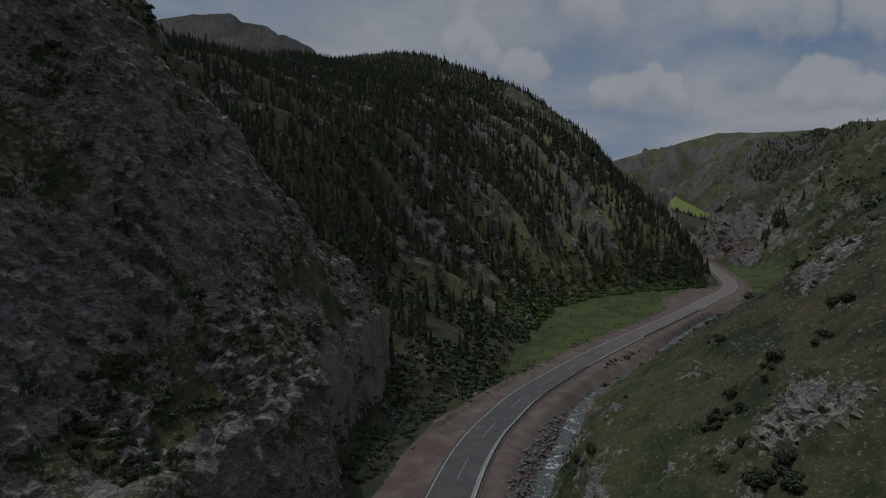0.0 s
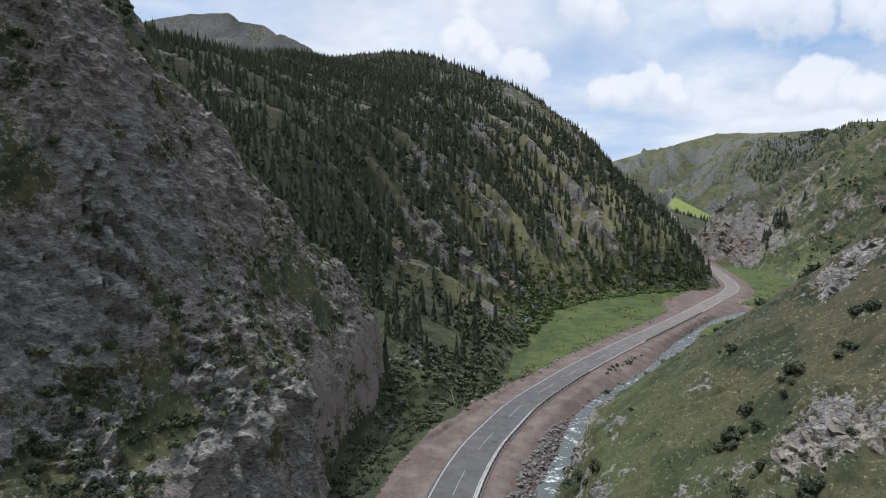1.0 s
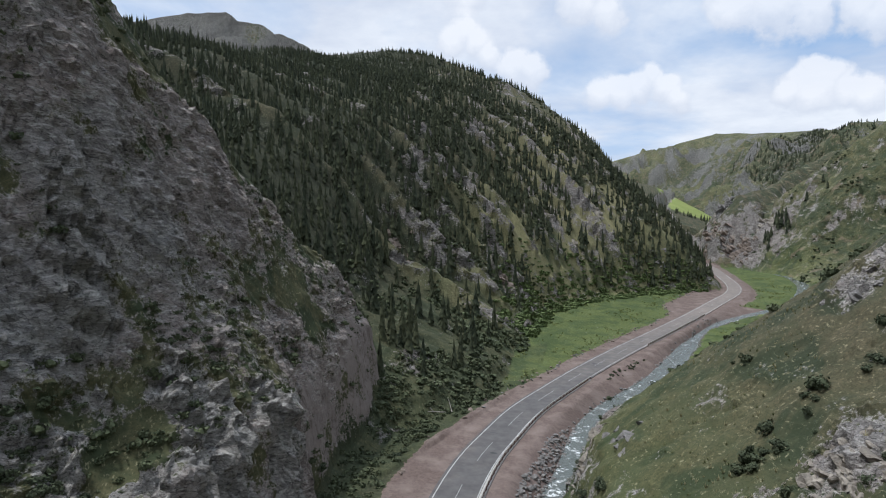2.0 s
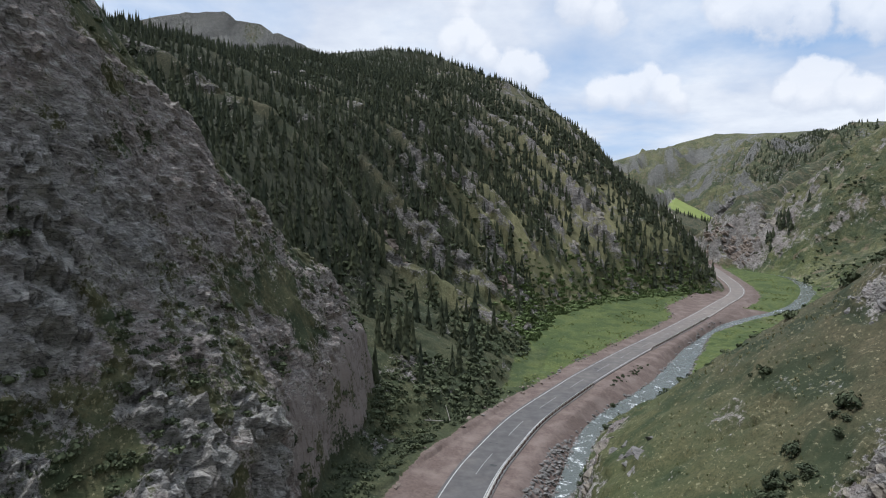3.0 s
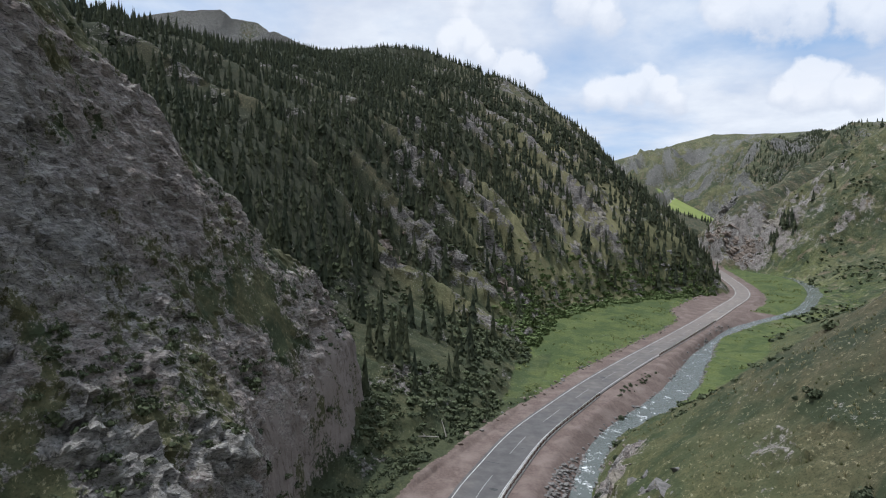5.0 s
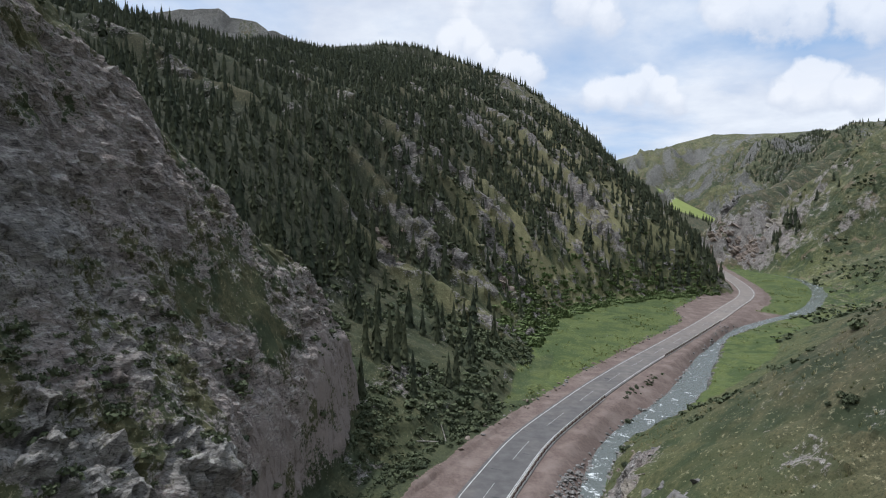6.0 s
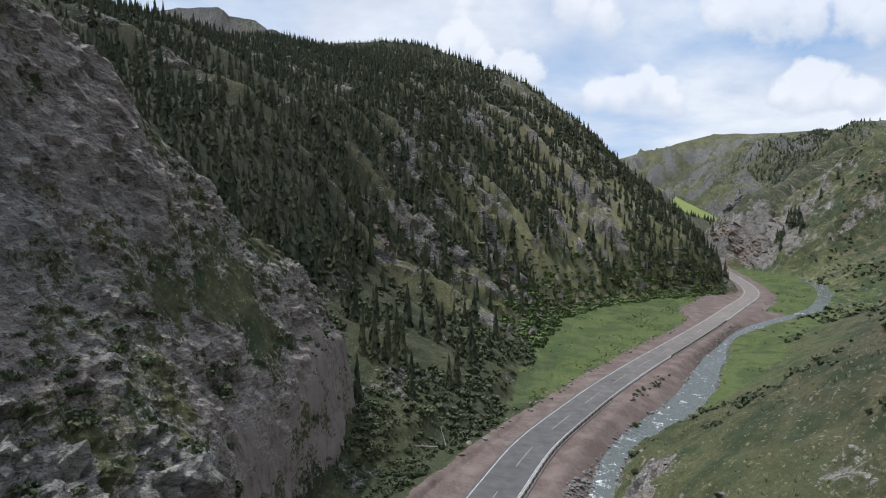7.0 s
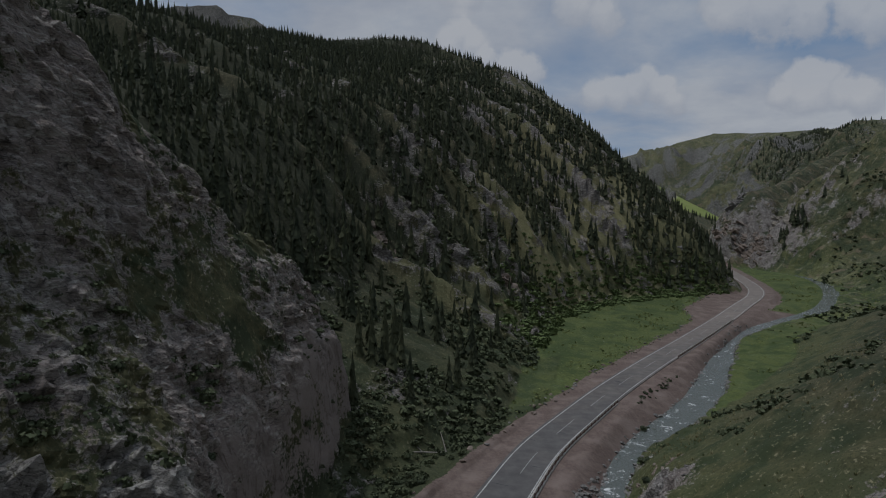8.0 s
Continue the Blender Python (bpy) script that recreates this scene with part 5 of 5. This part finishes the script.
# tall herbs of the meadow beside the road
r, x, y, j, i = sample(26000, 0, 260, 140, 420, 33)
c = fbm(x / 8, y / 8, octaves=3)
k = np.where(onfloor[j, i] & (GRAVEL[j, i] < 0.1) & (np.abs(INFO["d_road"][j, i]) > 9) & (INFO["bank"][j, i] > 1.5) & (r.uniform(size=len(x)) < np.clip(5 * (c - 0.5), 0, 1)))[0][:2500]
pts = np.stack((x[k], y[k], ground_z(x[k], y[k]) - 0.05), -1)
MEADOW = leaf_material("meadow_herbs", (0.12, 0.16, 0.05), (0.30, 0.32, 0.14), True)
tagged(new("meadow_herbs", spread("meadow_herbs", [scattered(shrub_arrays(16, 150, 0.7, 2.6), pts, r.uniform(0.4, 1.2, len(pts)), r.uniform(0, 6.28, len(pts)), (0, 0, 0.12))], MEADOW)), "clumps of leafy green herbs in the valley meadow", "meadow plants", kind="stuff")

# ---- rocks ----
ROCKS = [rock_arrays(200 + k) for k in range(8)]
BIG = {mat: [mesh_from("rock", *rk, mat) for rk in ROCKS] for mat in (ROCK_PALE, ROCK_GREY, ROCK_RED)}
SMALL = {mat: [mesh_from("rock", *rock_arrays(230 + k, 2, 7), mat) for k in range(8)] for mat in (ROCK_PALE, ROCK_GREY, ROCK_RED)}


def outcrop(x, y, rx, ry, count, lo, hi, mat, label, seed):
    """A crag of angular blocks that breaks out of the slope."""
    r = random.Random(seed)
    base = new("rock_outcrop")
    tagged(base, label, "rock outcrop", "rock outcrops on the slopes")
    base.location = (x, y, float(ground_z(np.array(x), np.array(y))))
    for n in range(count):
        px, py = x + r.gauss(0, rx / 2.6), y + r.gauss(0, ry / 2.6)
        s = 1.35 * (lo + (hi - lo) * r.random() ** 1.6)
        ob = new("rock", (BIG if s > 1.7 else SMALL)[mat][r.randrange(8)])
        ob.parent = base
        ob.location = Vector((px, py, float(ground_z(np.array(px), np.array(py))) - 0.33 * s)) - base.location
        ob.rotation_euler = (0.5 + r.uniform(-0.3, 0.3), r.uniform(-0.4, 0.4), 0.6 + r.uniform(-0.7, 0.7))
        ob.scale = (s, s * r.uniform(0.7, 1.1), s * r.uniform(0.7, 1.1))
    return base


for q, (x, y, rx, ry, count, lo, hi, mat, text) in enumerate((
        (33, 56, 5, 5, 40, 0.5, 1.6, ROCK_PALE, "pale fractured limestone outcrop in the grass slope"),
        (34, 52, 5, 4, 22, 0.6, 2.2, ROCK_PALE, "pale fractured limestone outcrop in the grass slope"),
        (50, 78, 7, 7, 40, 0.6, 2.0, ROCK_GREY, "grey blocky outcrop high on the grass slope"),
        (24, 84, 3, 7, 16, 1.0, 2.6, ROCK_GREY, "grey rocks above the river bank"),
        (27, 104, 4, 8, 22, 0.9, 2.6, ROCK_GREY, "grey rocks above the river bank"),
        (34, 122, 4, 6, 14, 0.7, 2.0, ROCK_RED, "brownish rocks above the river bank"),
        (23, 95, 3, 6, 14, 0.8, 2.2, ROCK_PALE, "pale rocks in the steep river bank"),
        (25, 232, 6, 9, 14, 1.5, 4.0, ROCK_RED, "brownish crag between the spruces"),
        (-12, 214, 8, 8, 14, 1.5, 3.6, ROCK_RED, "brownish crag between the spruces"),
        (84, 330, 8, 9, 16, 1.8, 5.0, ROCK_PALE, "pale crag on the wooded slope"),
        (72, 303, 7, 8, 14, 1.5, 4.0, ROCK_PALE, "pale crag on the wooded slope"),
        (120, 335, 8, 8, 14, 1.5, 4.0, ROCK_GREY, "grey crag above the road bend"),
        (240, 530, 8, 14, 26, 3.0, 8.0, ROCK_RED, "reddish rock bluff beyond the road bend"),
        (253, 500, 9, 12, 28, 3.0, 7.0, ROCK_RED, "reddish rock bluff beyond the road bend"),
        (247, 514, 9, 16, 20, 5.0, 10.0, ROCK_RED, "reddish rock bluff beyond the road bend"),
        (272, 505, 10, 12, 16, 4.0, 9.0, ROCK_PALE, "pale rock knob on the far hillside"),
        (276, 490, 9, 8, 18, 2.5, 5.5, ROCK_PALE, "pale rock knob on the far hillside"),
        (262, 556, 8, 14, 26, 3.0, 8.0, ROCK_GREY, "grey craggy ridge beyond the bend"))):
    outcrop(x, y, rx, ry, count, lo, hi, mat, text, 300 + q)

# stones of the river bank and the road's edge
r, x, y, j, i = sample(60000, 5, 120, 70, 260, 41)
bk = INFO["bank"][j, i]
left_bank = (INFO["d_riv"][j, i] > 0) & (bk > -0.8) & (bk < 0.3 + 2.6 * (1 - smooth(y, 122, 136)))
right_bank = (INFO["d_riv"][j, i] < 0) & (bk > -1.2) & (bk < 0.8)
k = np.where((left_bank | right_bank) & (r.uniform(size=len(x)) < np.where(left_bank, np.where(y < 134, 0.9, 0.3), 0.35)))[0][:1300]
pts = np.stack((x[k], y[k], ground_z(x[k], y[k]) + 0.05), -1)
low_rocks = [rock_arrays(400 + q, 1, 6) for q in range(4)]
pieces = [scattered(low_rocks[q], pts[q::4], r.uniform(0.35, 1.1, len(pts[q::4])), r.uniform(0, 6.28, len(pts[q::4]))) for q in range(4)]
tagged(new("bank_stones", spread("bank_stones", pieces, ROCK_GREY, False)), "grey broken stones lining the river bank", "stones", kind="stuff")

r, x, y, j, i = sample(30000, -60, 140, 60, 330, 42)
edge = (np.abs(INFO["d_road"][j, i] - wide_l[j, i]) < 1.2) & (INFO["d_road"][j, i] > 0) & (y > 105)
k = np.where(edge & (r.uniform(size=len(x)) < 0.5))[0][:150]
for n in k:
    b = tagged(new("boulder", SMALL[ROCK_RED if r.random() < 0.6 else ROCK_GREY][int(r.integers(8))]), "small brown boulder at the gravel edge", "boulder", "boulders along the road")
    s = r.uniform(0.3, 1.0)
    b.location = (x[n], y[n], float(ground_z(x[n], y[n])) + 0.1 * s)
    b.rotation_euler = (r.uniform(-0.4, 0.4), r.uniform(-0.4, 0.4), r.uniform(0, 6.28))
    b.scale = (s, s, s)


# a fallen bare tree at the foot of the slope
GREYWOOD = plain("weathered_wood", (0.24, 0.22, 0.19), (0.38, 0.35, 0.31), 3.0)


def pole_bm(a, b, ra, rb):
    bm = bmesh.new()
    way = (Vector(b) - Vector(a)).normalized()
    u = way.orthogonal().normalized()
    v = way.cross(u)
    rings = [[bm.verts.new(Vector(p) + (u * math.cos(k * math.pi / 3) + v * math.sin(k * math.pi / 3)) * rad) for k in range(6)] for p, rad in ((a, ra), ((Vector(a) + Vector(b)) / 2 + Vector((0, 0, 0.12)), (ra + rb) / 2), (b, rb))]
    for lo, hi in zip(rings, rings[1:]):
        for k in range(6):
            bm.faces.new((lo[k], lo[(k + 1) % 6], hi[(k + 1) % 6], hi[k]))
    bm.faces.new(rings[0][::-1]), bm.faces.new(rings[-1])
    return bm


log = tagged(new("fallen_tree"), "bare weathered fallen tree leaning on the bushes", "fallen tree")
fx0, fy0 = 3.2, 136.0
log.location = (fx0, fy0, float(ground_z(np.array(fx0), np.array(fy0))))
part("trunk", pole_bm((0, 0, -0.1), (-7.5, -2.5, 1.0), 0.16, 0.06), GREYWOOD, log)
part("branch", pole_bm((0.3, 0.2, 0.0), (-0.6, 2.0, 2.6), 0.12, 0.04), GREYWOOD, log)
part("branch", pole_bm((-3.5, -1.2, 0.5), (-5.6, 0.6, 1.6), 0.07, 0.03), GREYWOOD, log)
